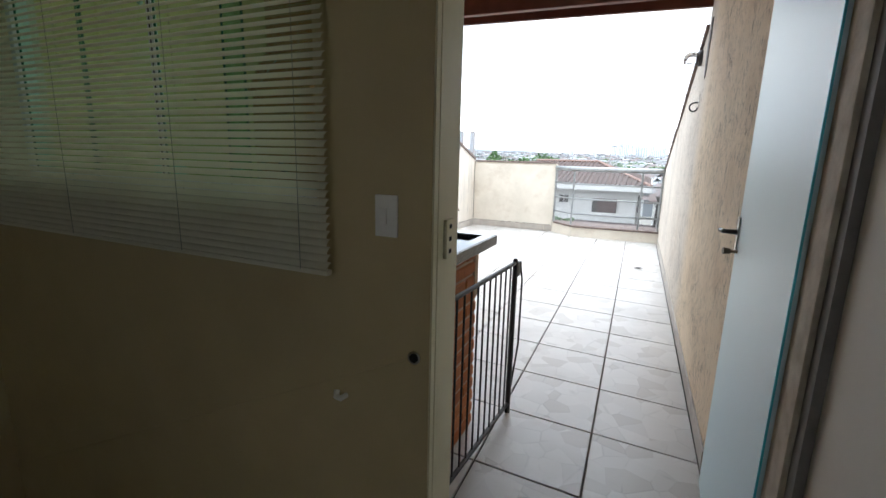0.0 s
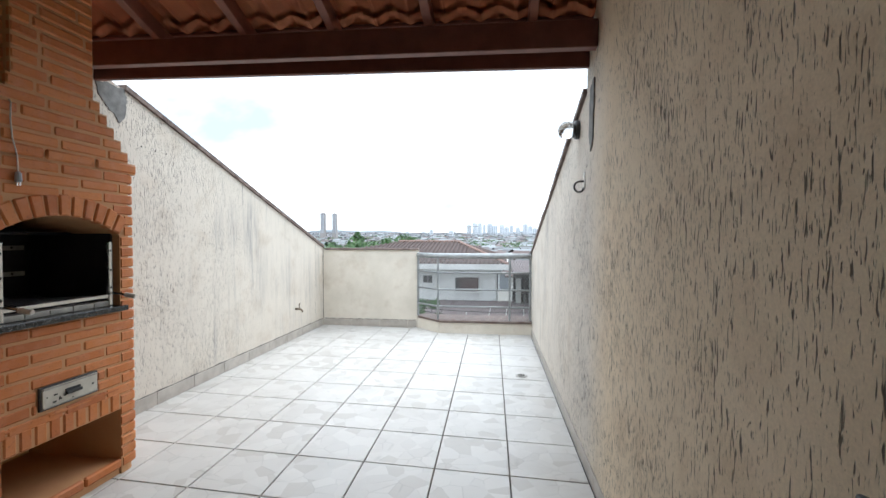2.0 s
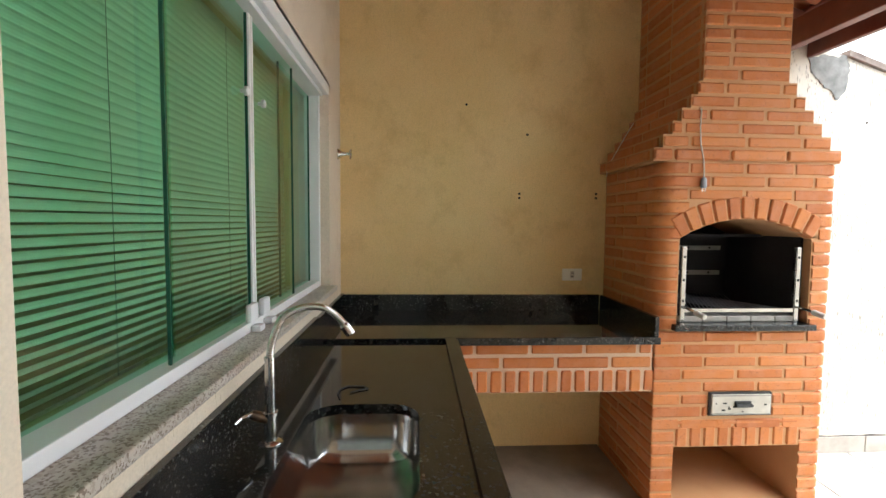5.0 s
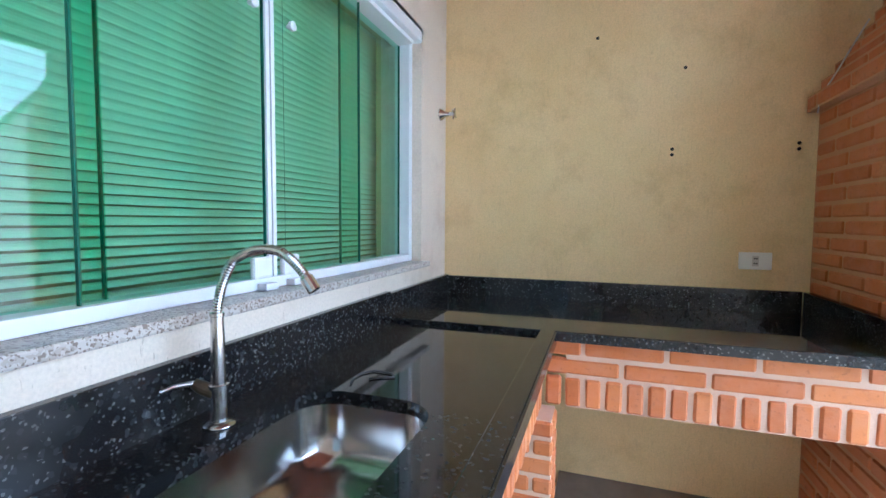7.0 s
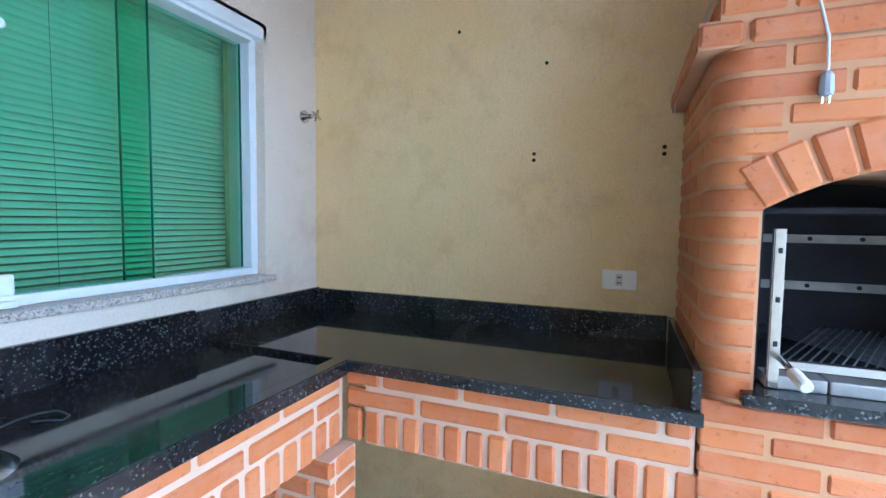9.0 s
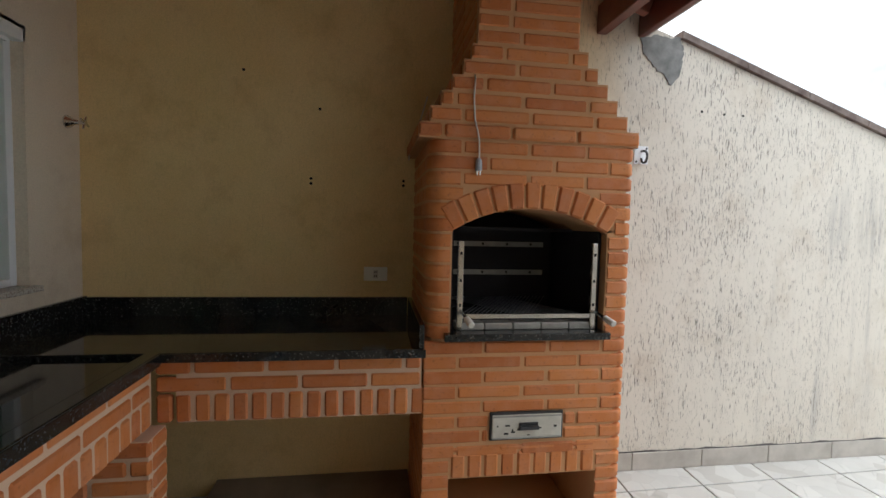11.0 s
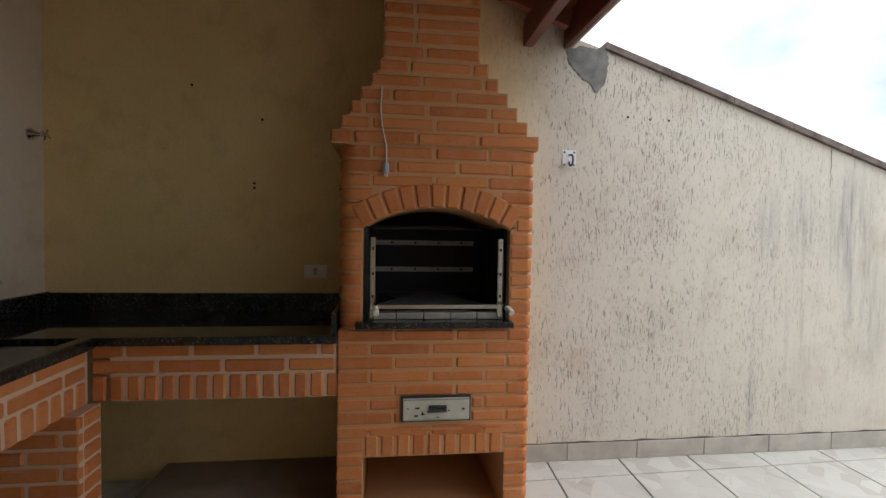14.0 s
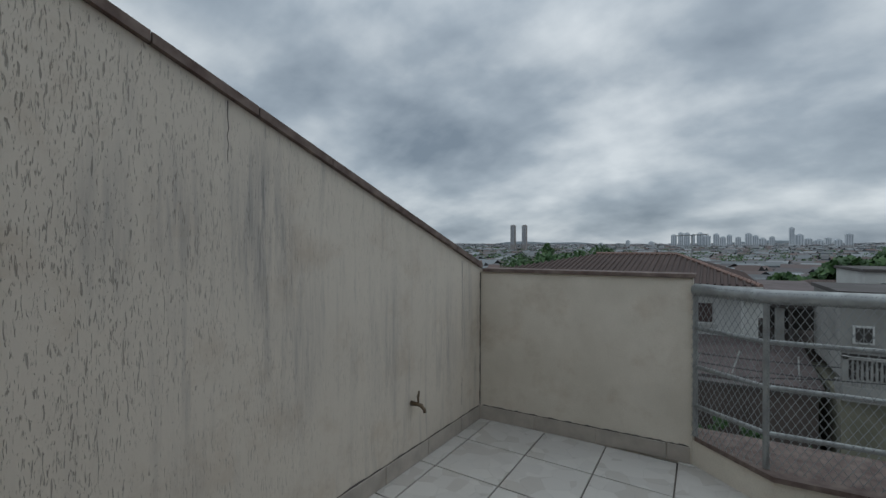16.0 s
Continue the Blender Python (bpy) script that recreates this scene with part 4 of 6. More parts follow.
for dy in (-0.006, 0.006):
    part("pin", tube([(BX + 0.010, 3.466 + dy, 1.620), (BX + 0.010, 3.466 + dy, 1.603)], 0.0022, 6), CHROME, plug)
wire2 = thing("side_cable", (-2.4, 3.26, 1.80), "thin white cable looped along the chimney side", "cable")
part("cord", tube([(-2.30, 3.30, 1.99), (-2.36, 3.285, 1.93), (-2.42, 3.262, 1.85), (-2.46, 3.236, 1.78), (-2.47, 3.232, 1.72)], 0.003, 8), CABLE, wire2, smooth=True)

# ---- counters ----
CZ = 0.93
CXF, CYF, CXE = -1.905, 2.325, -0.145
base = thing("counter_base", (-2.2, 2.7, 0.0), "orange brick counter base with pale mortar and open alcoves", "counter base")
for lo, hi in (((-2.0, 2.36, 0.655), (-1.956, 3.264, 0.898)), ((-1.956, 2.235, 0.655), (-0.205, 2.274, 0.883)),
           ((-1.95, 1.725, 0.0), (-1.82, 2.326, 0.652)), ((-0.32, 1.725, 0.0), (-0.216, 2.274, 0.883)),
           ((XL + 0.002, 2.36, 0.0), (-1.956, 3.264, 0.06))):
    part("mortar_block", boxed((lo, hi)), MORTAR_PALE, base, "pale pink mortar joints")
part("alcove_floor", boxed(((XL + 0.002, 2.30, 0.061), (-1.965, 3.264, 0.085))), PLINTH_TOP, base, "dusty concrete alcove floor")


def counter_bricks():
    fx, fy = -1.95, 2.280
    for z, h, first in ((0.832, 0.066, 0.13), (0.764, 0.067, 0.255)):
        lay(base, [(2.285, 3.264)], z, h, fx, 0.259, first)
    i, y = 0, 2.285
    while y < 3.222:
        m = chamfered("brick", 0.030, 0.053, 0.104, 0.008, BRICK)
        place("brick", m, (fx - 0.014 + RNG.uniform(-0.002, 0.002), y + 0.033, 0.7085), base, (RNG.uniform(-0.02, 0.02), 0, 0))
        y += 0.0665
    for z, h, first in ((0.818, 0.064, 0.18), (0.750, 0.066, 0.06)):
        lay_side(base, [(-1.945, -0.206)], z, h, fy, 1, 0.259, first)
    x = -1.945
    while x < -0.26:
        m = chamfered("brick", 0.053, 0.030, 0.098, 0.008, BRICK)
        place("brick", m, (x + 0.033, fy - 0.014 + RNG.uniform(-0.002, 0.002), 0.699), base, (0, RNG.uniform(-0.02, 0.02), 0))
        x += 0.0665
    for k in range(10):
        z = 0.01 + k * 0.0645
        lay(base, [(1.75, 2.336)], z, 0.0640, -1.812, 0.262, 0.13 if k % 2 else 0.25)
        lay_side(base, [(-1.95, -1.842)], z, 0.0640, 2.334, 1, 0.4, 0.3)
    for k in range(14):
        z = 0.01 + k * 0.0625
        lay(base, [(1.75, 2.282)], z, 0.0625, -0.208, 0.262, 0.13 if k % 2 else 0.25)
    lay(base, [(2.285, 3.264)], 0.0, 0.062, fx, 0.262, 0.2)


slab = thing("dry_worktop", (-2.24, 2.5, 0.9), "polished black speckled granite worktop, wall to barbecue", "worktop")
part("slab", boxed(((XL + 0.022, YW + 0.022, 0.898), (CXF, 3.266, CZ)), bevel=0.003), GRANITE, slab)
part("front_edge", boxed(((CXF - 0.0005, CYF, 0.896), (CXF + 0.006, 3.272, CZ - 0.002)), bevel=0.002), GRANITE_EDGE, slab, "speckled granite front edge")
part("upstand_west", boxed(((XL + 0.001, YW + 0.022, 0.90), (XL + 0.021, 3.244, 1.022)), bevel=0.002), GRANITE_EDGE, slab)
part("upstand_south", boxed(((XL + 0.001, YW + 0.001, 0.90), (-1.885, YW + 0.021, 1.026)), bevel=0.002), GRANITE_EDGE, slab)
part("upstand_barbecue", boxed(((XL + 0.022, 3.246, CZ), (CXF - 0.004, 3.266, 1.022)), bevel=0.002), GRANITE_EDGE, slab)

wet = thing("sink_worktop", (-1.0, 2.0, 0.88), "black granite sink worktop with raised rim, wet patches", "worktop")
SX0, SX1, SY0, SY1, WZ = -1.22, -0.72, 1.842, 2.155, 0.914


def rounded(cx, cy, a, b, r, n=12):
    pts = []
    for qx, qy, a0 in ((1, 1, 0), (-1, 1, 90), (-1, -1, 180), (1, -1, 270)):
        for k in range(n + 1):
            t = radians(a0 + 90 * k / n)
            pts.append((cx + qx * (a - r) + r * math.cos(t), cy + qy * (b - r) + r * math.sin(t)))
    return pts


def holed_slab(x0, x1, y0, y1, z0, z1, hole):
    """A slab with one rounded opening through it."""
    bm = bmesh.new()
    cx, cy = (SX0 + SX1) / 2, (SY0 + SY1) / 2
    outer = []
    for px, py in hole:
        dx, dy = px - cx, py - cy
        s = min(((x1 if dx > 0 else x0) - cx) / dx if abs(dx) > 1e-6 else 1e9, ((y1 if dy > 0 else y0) - cy) / dy if abs(dy) > 1e-6 else 1e9)
        outer.append([cx + dx * s, cy + dy * s])
    for c in ((x0, y0), (x0, y1), (x1, y0), (x1, y1)):
        k = min(range(len(outer)), key=lambda i: (outer[i][0] - c[0]) ** 2 + (outer[i][1] - c[1]) ** 2)
        outer[k] = list(c)
    n = len(hole)
    rings = [[bm.verts.new((p[0], p[1], z)) for p in loop] for z in (z1, z0) for loop in (hole, outer)]
    ht, ot, hb, ob_ = rings
    for i in range(n):
        j = (i + 1) % n
        bm.faces.new((ht[i], ht[j], ot[j], ot[i]))
        bm.faces.new((hb[i], ob_[i], ob_[j], hb[j]))
        bm.faces.new((ht[i], hb[i], hb[j], ht[j]))
        bm.faces.new((ot[i], ot[j], ob_[j], ob_[i]))
    return bm


HOLE = rounded((SX0 + SX1) / 2, (SY0 + SY1) / 2, (SX1 - SX0) / 2, (SY1 - SY0) / 2, 0.09)
part("slab", holed_slab(-1.884, CXE - 0.05, YW + 0.022, CYF - 0.052, WZ - 0.03, WZ, HOLE), GRANITE, wet)
part("rim_front", boxed(((CXF - 0.02, CYF - 0.05, 0.886), (CXE, CYF, CZ)), bevel=0.003), GRANITE, wet)
part("rim_end", boxed(((CXE - 0.05, YW + 0.022, 0.886), (CXE, CYF - 0.051, CZ)), bevel=0.003), GRANITE, wet)
part("front_edge", boxed(((CXF + 0.007, CYF - 0.0005, 0.886), (CXE + 0.002, CYF + 0.006, CZ - 0.002)), bevel=0.002), GRANITE_EDGE, wet, "speckled granite front edge")
part("end_edge", boxed(((CXE - 0.0005, YW + 0.022, 0.886), (CXE + 0.006, CYF - 0.001, CZ - 0.002)), bevel=0.002), GRANITE_EDGE, wet)
part("upstand", boxed(((-1.883, YW + 0.001, 0.885), (CXE, YW + 0.021, 1.034)), bevel=0.002), GRANITE_EDGE, wet, "tall speckled granite upstand")

sink = thing("sink_bowl", (-0.97, 2.02, 0.77), "stainless steel sink bowl set under black granite", "sink")
sb = bmesh.new()
rings = []
for grow, z in ((0.004, WZ - 0.031), (0.003, WZ - 0.05), (-0.006, WZ - 0.13), (-0.03, WZ - 0.155), (-0.085, WZ - 0.163)):
    pts = rounded(-0.97, (SY0 + SY1) / 2, (SX1 - SX0) / 2 + grow, (SY1 - SY0) / 2 + grow, max(0.09 + grow, 0.03))
    rings.append([sb.verts.new((x, y, z)) for x, y in pts])
for r0, r1 in zip(rings, rings[1:]):
    for i in range(len(r0)):
        j = (i + 1) % len(r0)
        sb.faces.new((r0[i], r0[j], r1[j], r1[i]))
sb.faces.new(rings[-1])
part("bowl", sb, STEEL, sink, smooth=True)
part("drain", tube([(-0.97, 2.02, WZ - 0.1625), (-0.97, 2.02, WZ - 0.158), (-0.97, 2.02, WZ - 0.157)], [0.045, 0.045, 0.035], 24), CHROME, sink, "round chrome drain")

tap = thing("gooseneck_tap", (-0.994, 1.795, WZ), "chrome tap with coiled flexible gooseneck spout", "tap")
TX, TY = -0.994, 1.795
part("base_flange", tube([(TX, TY, WZ), (TX, TY, WZ + 0.004), (TX, TY, WZ + 0.009)], [0.029, 0.029, 0.016], 24), CHROME, tap, smooth=True)
part("stem", tube([(TX, TY, WZ + 0.006), (TX, TY, WZ + 0.07), (TX, TY, WZ + 0.071), (TX, TY, WZ + 0.078), (TX, TY, WZ + 0.079), (TX, TY, WZ + 0.205), (TX, TY, WZ + 0.206), (TX, TY, WZ + 0.212)], [0.015, 0.015, 0.018, 0.018, 0.0135, 0.0115, 0.013, 0.013], 16), CHROME, tap)
neck = []
for k in range(170):
    u = k / 169
    a, r = math.pi * 0.80 * u, 0.088
    neck.append((TX - 0.03 * u, TY + r - r * math.cos(a) + 0.012 * u, WZ + 0.212 + 0.035 * min(1, u * 3.3) + r * math.sin(a) * 0.95 - 0.012 * max(0, u - 0.76) / 0.24))
part("spout", tube(neck, [0.0086 + 0.0007 * (i % 3 == 0) for i in range(170)], 12), CHROME, tap, "coiled flexible spout")
e0, e1 = Vector(neck[-2]), Vector(neck[-1])
dd = (e1 - e0).normalized()
part("nozzle", tube([e1 - dd * 0.002, e1 + dd * 0.004, e1 + dd * 0.03, e1 + dd * 0.032], [0.009, 0.0125, 0.0125, 0.009], 14), CHROME, tap)
lev = part("valve", tube([(TX, TY, WZ + 0.058), (TX + 0.012, TY - 0.028, WZ + 0.072), (TX + 0.018, TY - 0.04, WZ + 0.080)], [0.013, 0.0125, 0.010], 14), BRONZE, tap, "tarnished valve body")
part("lever", tube([(TX + 0.015, TY - 0.036, WZ + 0.080), (TX + 0.055, TY - 0.05, WZ + 0.084), (TX + 0.075, TY - 0.056, WZ + 0.080)], [0.006, 0.005, 0.004], 10), CHROME, lev)

bit = thing("loose_wire", (-1.31, 1.95, 0.917), "short bent black wire lying on the sink worktop", "wire")
part("strand", tube([(-1.262, 1.915, 0.9168), (-1.300, 1.902, 0.9168), (-1.335, 1.905, 0.9168), (-1.362, 1.925, 0.9168), (-1.358, 1.975, 0.9168), (-1.338, 1.992, 0.9168), (-1.325, 1.965, 0.9168), (-1.305, 1.940, 0.9168)], 0.0022, 6), IRON, bit, smooth=True)

# ---- window with sliding green glass ----
win = structure(thing("window_1", (-1.33, 1.62, WZ0), "wide window with green sliding glass in a white frame", "window"), "wide window with green sliding glass in a white frame", "window")
fr = boxed(((WX0, 1.585, WZ0 + 0.021), (WX0 + 0.035, 1.655, WZ1)), ((WX1 - 0.035, 1.585, WZ0 + 0.021), (WX1, 1.655, WZ1)), ((WX0 + 0.035, 1.575, WZ1 - 0.065), (WX1 - 0.035, 1.675, WZ1)),
           ((WX0 + 0.035, 1.585, WZ0 + 0.021), (WX1 - 0.035, 1.655, WZ0 + 0.050)), bevel=0.003)
wf = part("window_frame", fr, WHITE_PAINT, win, "white aluminium window frame")
part("hood", boxed(((WX0 - 0.02, 1.657, WZ1 - 0.05), (WX1 + 0.02, 1.70, WZ1 + 0.02)), bevel=0.006), WHITE_PAINT, win, "white top track cover")
part("window_sill", boxed(((WX0 - 0.025, 1.56, WZ0 - 0.004), (WX1 + 0.025, YW + 0.035, WZ0 + 0.020)), bevel=0.005), SILL_STONE, win, "pale speckled granite sill")


def pane(x0, x1, y, knob=None, lean=0.0):
    z0, z1 = WZ0 + 0.050, WZ1 - 0.065
    bm = bmesh.new()
    v = [bm.verts.new(p) for p in ((x0, y + lean, z0), (x1, y - lean, z0), (x1, y - lean, z1), (x0, y + lean, z1))]
    bm.faces.new(v)
    p = part("pane", bm, GLASS, win, "green tempered glass pane")
    p.visible_shadow = False
    part("edge", boxed(((x0, y - 0.004, z0), (x0 + 0.003, y + 0.004, z1)), ((x1 - 0.003, y - 0.004, z0), (x1, y + 0.004, z1))), GLASS_EDGE, p)
    if knob is not None:
        k = part("knob", tube([(knob, y + 0.001, 1.825), (knob, y + 0.012, 1.825), (knob, y + 0.013, 1.825), (knob, y + 0.022, 1.825), (knob, y + 0.024, 1.825)], [0.006, 0.006, 0.013, 0.013, 0.009], 14), WHITE_PAINT, p, "white glass knob")
    return p


pane(WX0 + 0.035, -1.72, 1.605)
pane(-1.80, -1.345, 1.635, -1.41)
pane(-1.312, -0.86, 1.635, -1.265)
pane(-0.925, WX1 - 0.035, 1.605, None, 0.008)
part("meeting_stile", boxed(((-1.345, 1.628, WZ0 + 0.05), (-1.331, 1.645, WZ1 - 0.065)), bevel=0.002), WHITE_PAINT, win)
part("meeting_stile", boxed(((-1.326, 1.628, WZ0 + 0.05), (-1.312, 1.645, WZ1 - 0.065)), bevel=0.002), WHITE_PAINT, win)
part("meeting_gasket", boxed(((-1.331, 1.625, WZ0 + 0.05), (-1.326, 1.640, WZ1 - 0.065))), IRON, win)
for x0 in (-1.415, -1.305):
    part("latch", boxed(((x0, 1.646, WZ0 + 0.050), (x0 + 0.065, 1.665, WZ0 + 0.105)), bevel=0.008), WHITE_PAINT, win, "white bottom latch")
    part("stop", boxed(((x0 + 0.005, 1.656, WZ0 + 0.022), (x0 + 0.05, 1.685, WZ0 + 0.040)), bevel=0.003), WHITE_PAINT, win, "white floor stop")

# ---- venetian blind indoors ----
BLX0, BLX1, BLY = -2.40, -0.365, 1.440
blind = thing("venetian_blind", (-1.2, BLY, 0.92), "pale closed venetian blind hanging over the window", "blind")
sm = bmesh.new()
prev = None
for k in range(5):
    u = k / 4 - 0.5
    h = 0.0042 * (1 - 4 * u * u)
    a = radians(44)
    yy, zz = u * 0.027, h
    p = (yy * math.cos(a) - zz * math.sin(a), yy * math.sin(a) + zz * math.cos(a))
    row = [sm.verts.new((BLX0, p[0], p[1])), sm.verts.new((BLX1, p[0], p[1]))]
    if prev:
        sm.faces.new((prev[0], prev[1], row[1], row[0]))
    prev = row
slat_mesh = bpy.data.meshes.new("slat")
sm.to_mesh(slat_mesh)
sm.free()
slat_mesh.materials.append(SLAT)
z = 0.945
while z < 2.26:
    place("slat", slat_mesh, (0, BLY, z), blind)
    z += 0.0232
part("bottom_rail", boxed(((BLX0, BLY - 0.013, 0.918), (BLX1, BLY + 0.013, 0.934)), bevel=0.003), SLAT, blind)
part("head_rail", boxed(((BLX0, BLY - 0.018, 2.27), (BLX1, BLY + 0.02, 2.31)), bevel=0.002), SLAT, blind)
for x in (-2.37, -1.62, -0.98, -0.46):
    part("ladder_cord", tube([(x, BLY + 0.014, 0.93), (x, BLY + 0.014, 2.28)], 0.0008, 6), CORD, blind)
    part("ladder_cord", tube([(x, BLY - 0.014, 0.93), (x, BLY - 0.014, 2.28)], 0.0008, 6), CORD, blind)

# ---- door ----
door = structure(thing("door_1", (0.74, 1.5, 0.0), "pale blue steel door, open against the side wall", "door"), "pale blue steel door, open against the side wall", "door")
ax0, ay0, ax1, ay1 = 0.738, 1.50, 0.757, 2.29
ang = math.atan2(ay1 - ay0, ax1 - ax0)
M_DOOR = Matrix.Translation((ax0, ay0, 0)) @ Matrix.Rotation(ang, 4, "Z")
LEAF_W = math.hypot(ax1 - ax0, ay1 - ay0)


def on_door(bm):
    bm.transform(M_DOOR)
    return bm


leaf = part("leaf", on_door(boxed(((0.0, -0.026, 0.015), (LEAF_W, 0.0, 2.09)), bevel=0.002)), DOOR_BLUE, door, "smooth pale blue door leaf")
part("edge_film", on_door(boxed(((-0.004, -0.0025, 0.015), (-0.0005, 0.002, 2.09)))), EDGE_TEAL, door, "teal film along the hinge edge")
plate = part("lock_plate", on_door(boxed(((LEAF_W - 0.034, 0.001, 0.955), (LEAF_W - 0.004, 0.006, 1.085)), bevel=0.004)), STEEL, door, "steel lock plate")
part("lever", on_door(tube([(LEAF_W - 0.020, 0.005, 1.030), (LEAF_W - 0.020, 0.038, 1.030), (LEAF_W - 0.016, 0.044, 1.030), (LEAF_W + 0.045, 0.050, 1.026), (LEAF_W + 0.055, 0.050, 1.026)], [0.009, 0.008, 0.0085, 0.0075, 0.005], 12)), IRON, plate, "dark lever handle")
part("key", on_door(tube([(LEAF_W - 0.060, 0.001, 0.967), (LEAF_W - 0.060, 0.022, 0.967), (LEAF_W - 0.062, 0.023, 0.967), (LEAF_W - 0.066, 0.045, 0.968)], [0.006, 0.005, 0.009, 0.012], 10)), BRONZE, plate, "turn knob under the lever")
for z in (0.22, 1.82):
    part("hinge", tube([(0.728, 1.496, z), (0.728, 1.496, z + 0.09)], 0.006, 10), STEEL, door)
jr = structure(part("trim_door_east", boxed(((0.748, 1.445, 0.0), (0.785, 1.494, 2.10))), JAMB_WORN), "worn unpainted strip of door jamb", "door frame")
structure(part("trim_door_east_frame", boxed(((0.742, 1.379, 0.0), (0.785, 1.444, 2.12)), bevel=0.002), JAMB_WORN), "worn brown-grey door frame", "door frame")
structure(part("trim_door_east_seal", boxed(((0.752, 1.340, 0.0), (0.785, 1.378, 2.12))), SEAL), "dark seal beside the door frame", "door frame")
structure(part("trim_door_west", boxed(((DX0 - 0.059, 1.5005, 0.0), (-0.047, 1.635, 2.115)), ((DX0 + 0.0005, 1.4765, 0.0), (-0.049, 1.5, 2.115)), bevel=0.002), FRAME_CREAM), "cream painted steel door frame", "door frame")
structure(part("trim_door_head", boxed(((-0.0465, 1.545, 2.075), (0.735, 1.60, 2.118))), FRAME_CREAM), "cream painted steel door head", "door frame")
strike = thing("strike_plate", (-0.045, 1.55, 0.985), "cream painted strike plate on the door frame", "strike plate")
part("plate", boxed(((-0.0465, 1.535, 0.985), (-0.036, 1.582, 1.095)), bevel=0.002), FRAME_CREAM, strike)
for z in (1.0, 1.035, 1.07):
    part("slot", boxed(((-0.0359, 1.55, z), (-0.035, 1.565, z + 0.012))), DARK_HOLE, strike)

# ---- indoor fittings ----
sw = thing("light_switch", (-0.19, YIN, 1.10), "cream plastic light switch on the indoor wall", "switch")
part("plate", boxed(((-0.225, YIN - 0.009, 1.045), (-0.155, YIN - 0.001, 1.16)), bevel=0.003), PLASTIC, sw)
part("rocker", boxed(((-0.205, YIN - 0.015, 1.08), (-0.185, YIN - 0.0095, 1.125)), bevel=0.002), PLASTIC, sw)
stub = thing("pipe_outlet", (-0.10, YIN, 0.75), "dark pipe outlet with a metal rim in the wall", "pipe")
part("rim", tube([(-0.10, YIN - 0.001, 0.705), (-0.10, YIN - 0.006, 0.705), (-0.10, YIN - 0.0065, 0.705)], [0.020, 0.020, 0.014], 20), CHROME, stub)
part("bore", tube([(-0.10, YIN - 0.0066, 0.705), (-0.10, YIN - 0.009, 0.705)], 0.0135, 16), DARK_HOLE, stub)
stub2 = thing("cable_hook", (-0.35, YIN, 0.53), "white plastic hook stub on the indoor wall", "hook")
part("cap", tube([(-0.375, YIN - 0.001, 0.535), (-0.37, YIN - 0.012, 0.52), (-0.35, YIN - 0.016, 0.52), (-0.33, YIN - 0.012, 0.535)], [0.010, 0.010, 0.009, 0.008], 12), PLASTIC, stub2)

# ---- small fittings outdoors ----


def socket(name, y, z):
    s = thing(name, (XL, y, z), "cream double wall socket above the worktop", "socket")
    part("plate", boxed(((XL + 0.001, y - 0.060, z - 0.036), (XL + 0.010, y + 0.060, z + 0.036)), bevel=0.003), PLASTIC, s)
    face = part("insert", boxed(((XL + 0.0105, y - 0.012, z - 0.022), (XL + 0.013, y + 0.012, z + 0.022)), bevel=0.001), CABLE, s, "grey socket insert")
    for dz in (-0.010, 0.010):
        for dy in (-0.004, 0.004):
            part("slot", tube([(XL + 0.0132, y + dy, z + dz), (XL + 0.0138, y + dy, z + dz)], 0.0034, 8), DARK_HOLE, face)


socket("wall_socket", 3.078, 1.142)
for y, z in ((2.749, 1.622), (2.749, 1.597), (3.213, 1.626), (3.213, 1.602), (2.79, 1.968), (2.428, 2.135), (4.897, 2.082), (5.039, 2.074), (5.161, 2.073)):
    h = thing("drill_hole", (XL, y, z), "small dark drill hole with plug in the wall", "drill hole", "drill holes in the wall")
    part("plug", tube([(XL + 0.001, y, z), (XL + 0.002, y, z)], 0.0075, 10), DARK_HOLE, h)


def cross_valve():
    v = thing("wall_valve", (-2.485, YW, 1.825), "chrome wall valve with a cross handle", "valve")
    x, z = -2.485, 1.825
    part("rose", tube([(x, YW + 0.001, z), (x, YW + 0.006, z), (x, YW + 0.03, z), (x, YW + 0.055, z)], [0.030, 0.029, 0.012, 0.009], 18), CHROME, v, smooth=True)
    part("spindle", tube([(x, YW + 0.05, z), (x, YW + 0.078, z)], 0.010, 12), CHROME, v)
    part("cross", tube([(x - 0.028, YW + 0.072, z - 0.012), (x, YW + 0.072, z), (x + 0.028, YW + 0.072, z + 0.012)], [0.0045, 0.006, 0.0045], 10), CHROME, v)
    part("cross", tube([(x + 0.012, YW + 0.072, z - 0.028), (x, YW + 0.072, z), (x - 0.012, YW + 0.072, z + 0.028)], [0.0045, 0.006, 0.0045], 10), CHROME, v)


cross_valve()


def garden_tap():
    y, z = 7.53, 0.40
    t = thing("garden_tap", (XL, y, z), "dark brass garden tap on the weathered wall", "tap")
    part("body", tube([(XL + 0.001, y, z), (XL + 0.05, y, z), (XL + 0.075, y + 0.004, z - 0.004), (XL + 0.095, y + 0.008, z - 0.028), (XL + 0.098, y + 0.008, z - 0.045)], [0.016, 0.012, 0.013, 0.011, 0.012], 12), BRONZE, t, smooth=True)
    part("stem", tube([(XL + 0.055, y, z), (XL + 0.055, y, z + 0.045)], 0.007, 10), BRONZE, t)
    part("handle", tube([(XL + 0.055, y - 0.012, z + 0.05), (XL + 0.055, y + 0.0, z + 0.052), (XL + 0.058, y + 0.006, z + 0.085)], [0.006, 0.008, 0.005], 10), BRONZE, t)


garden_tap()


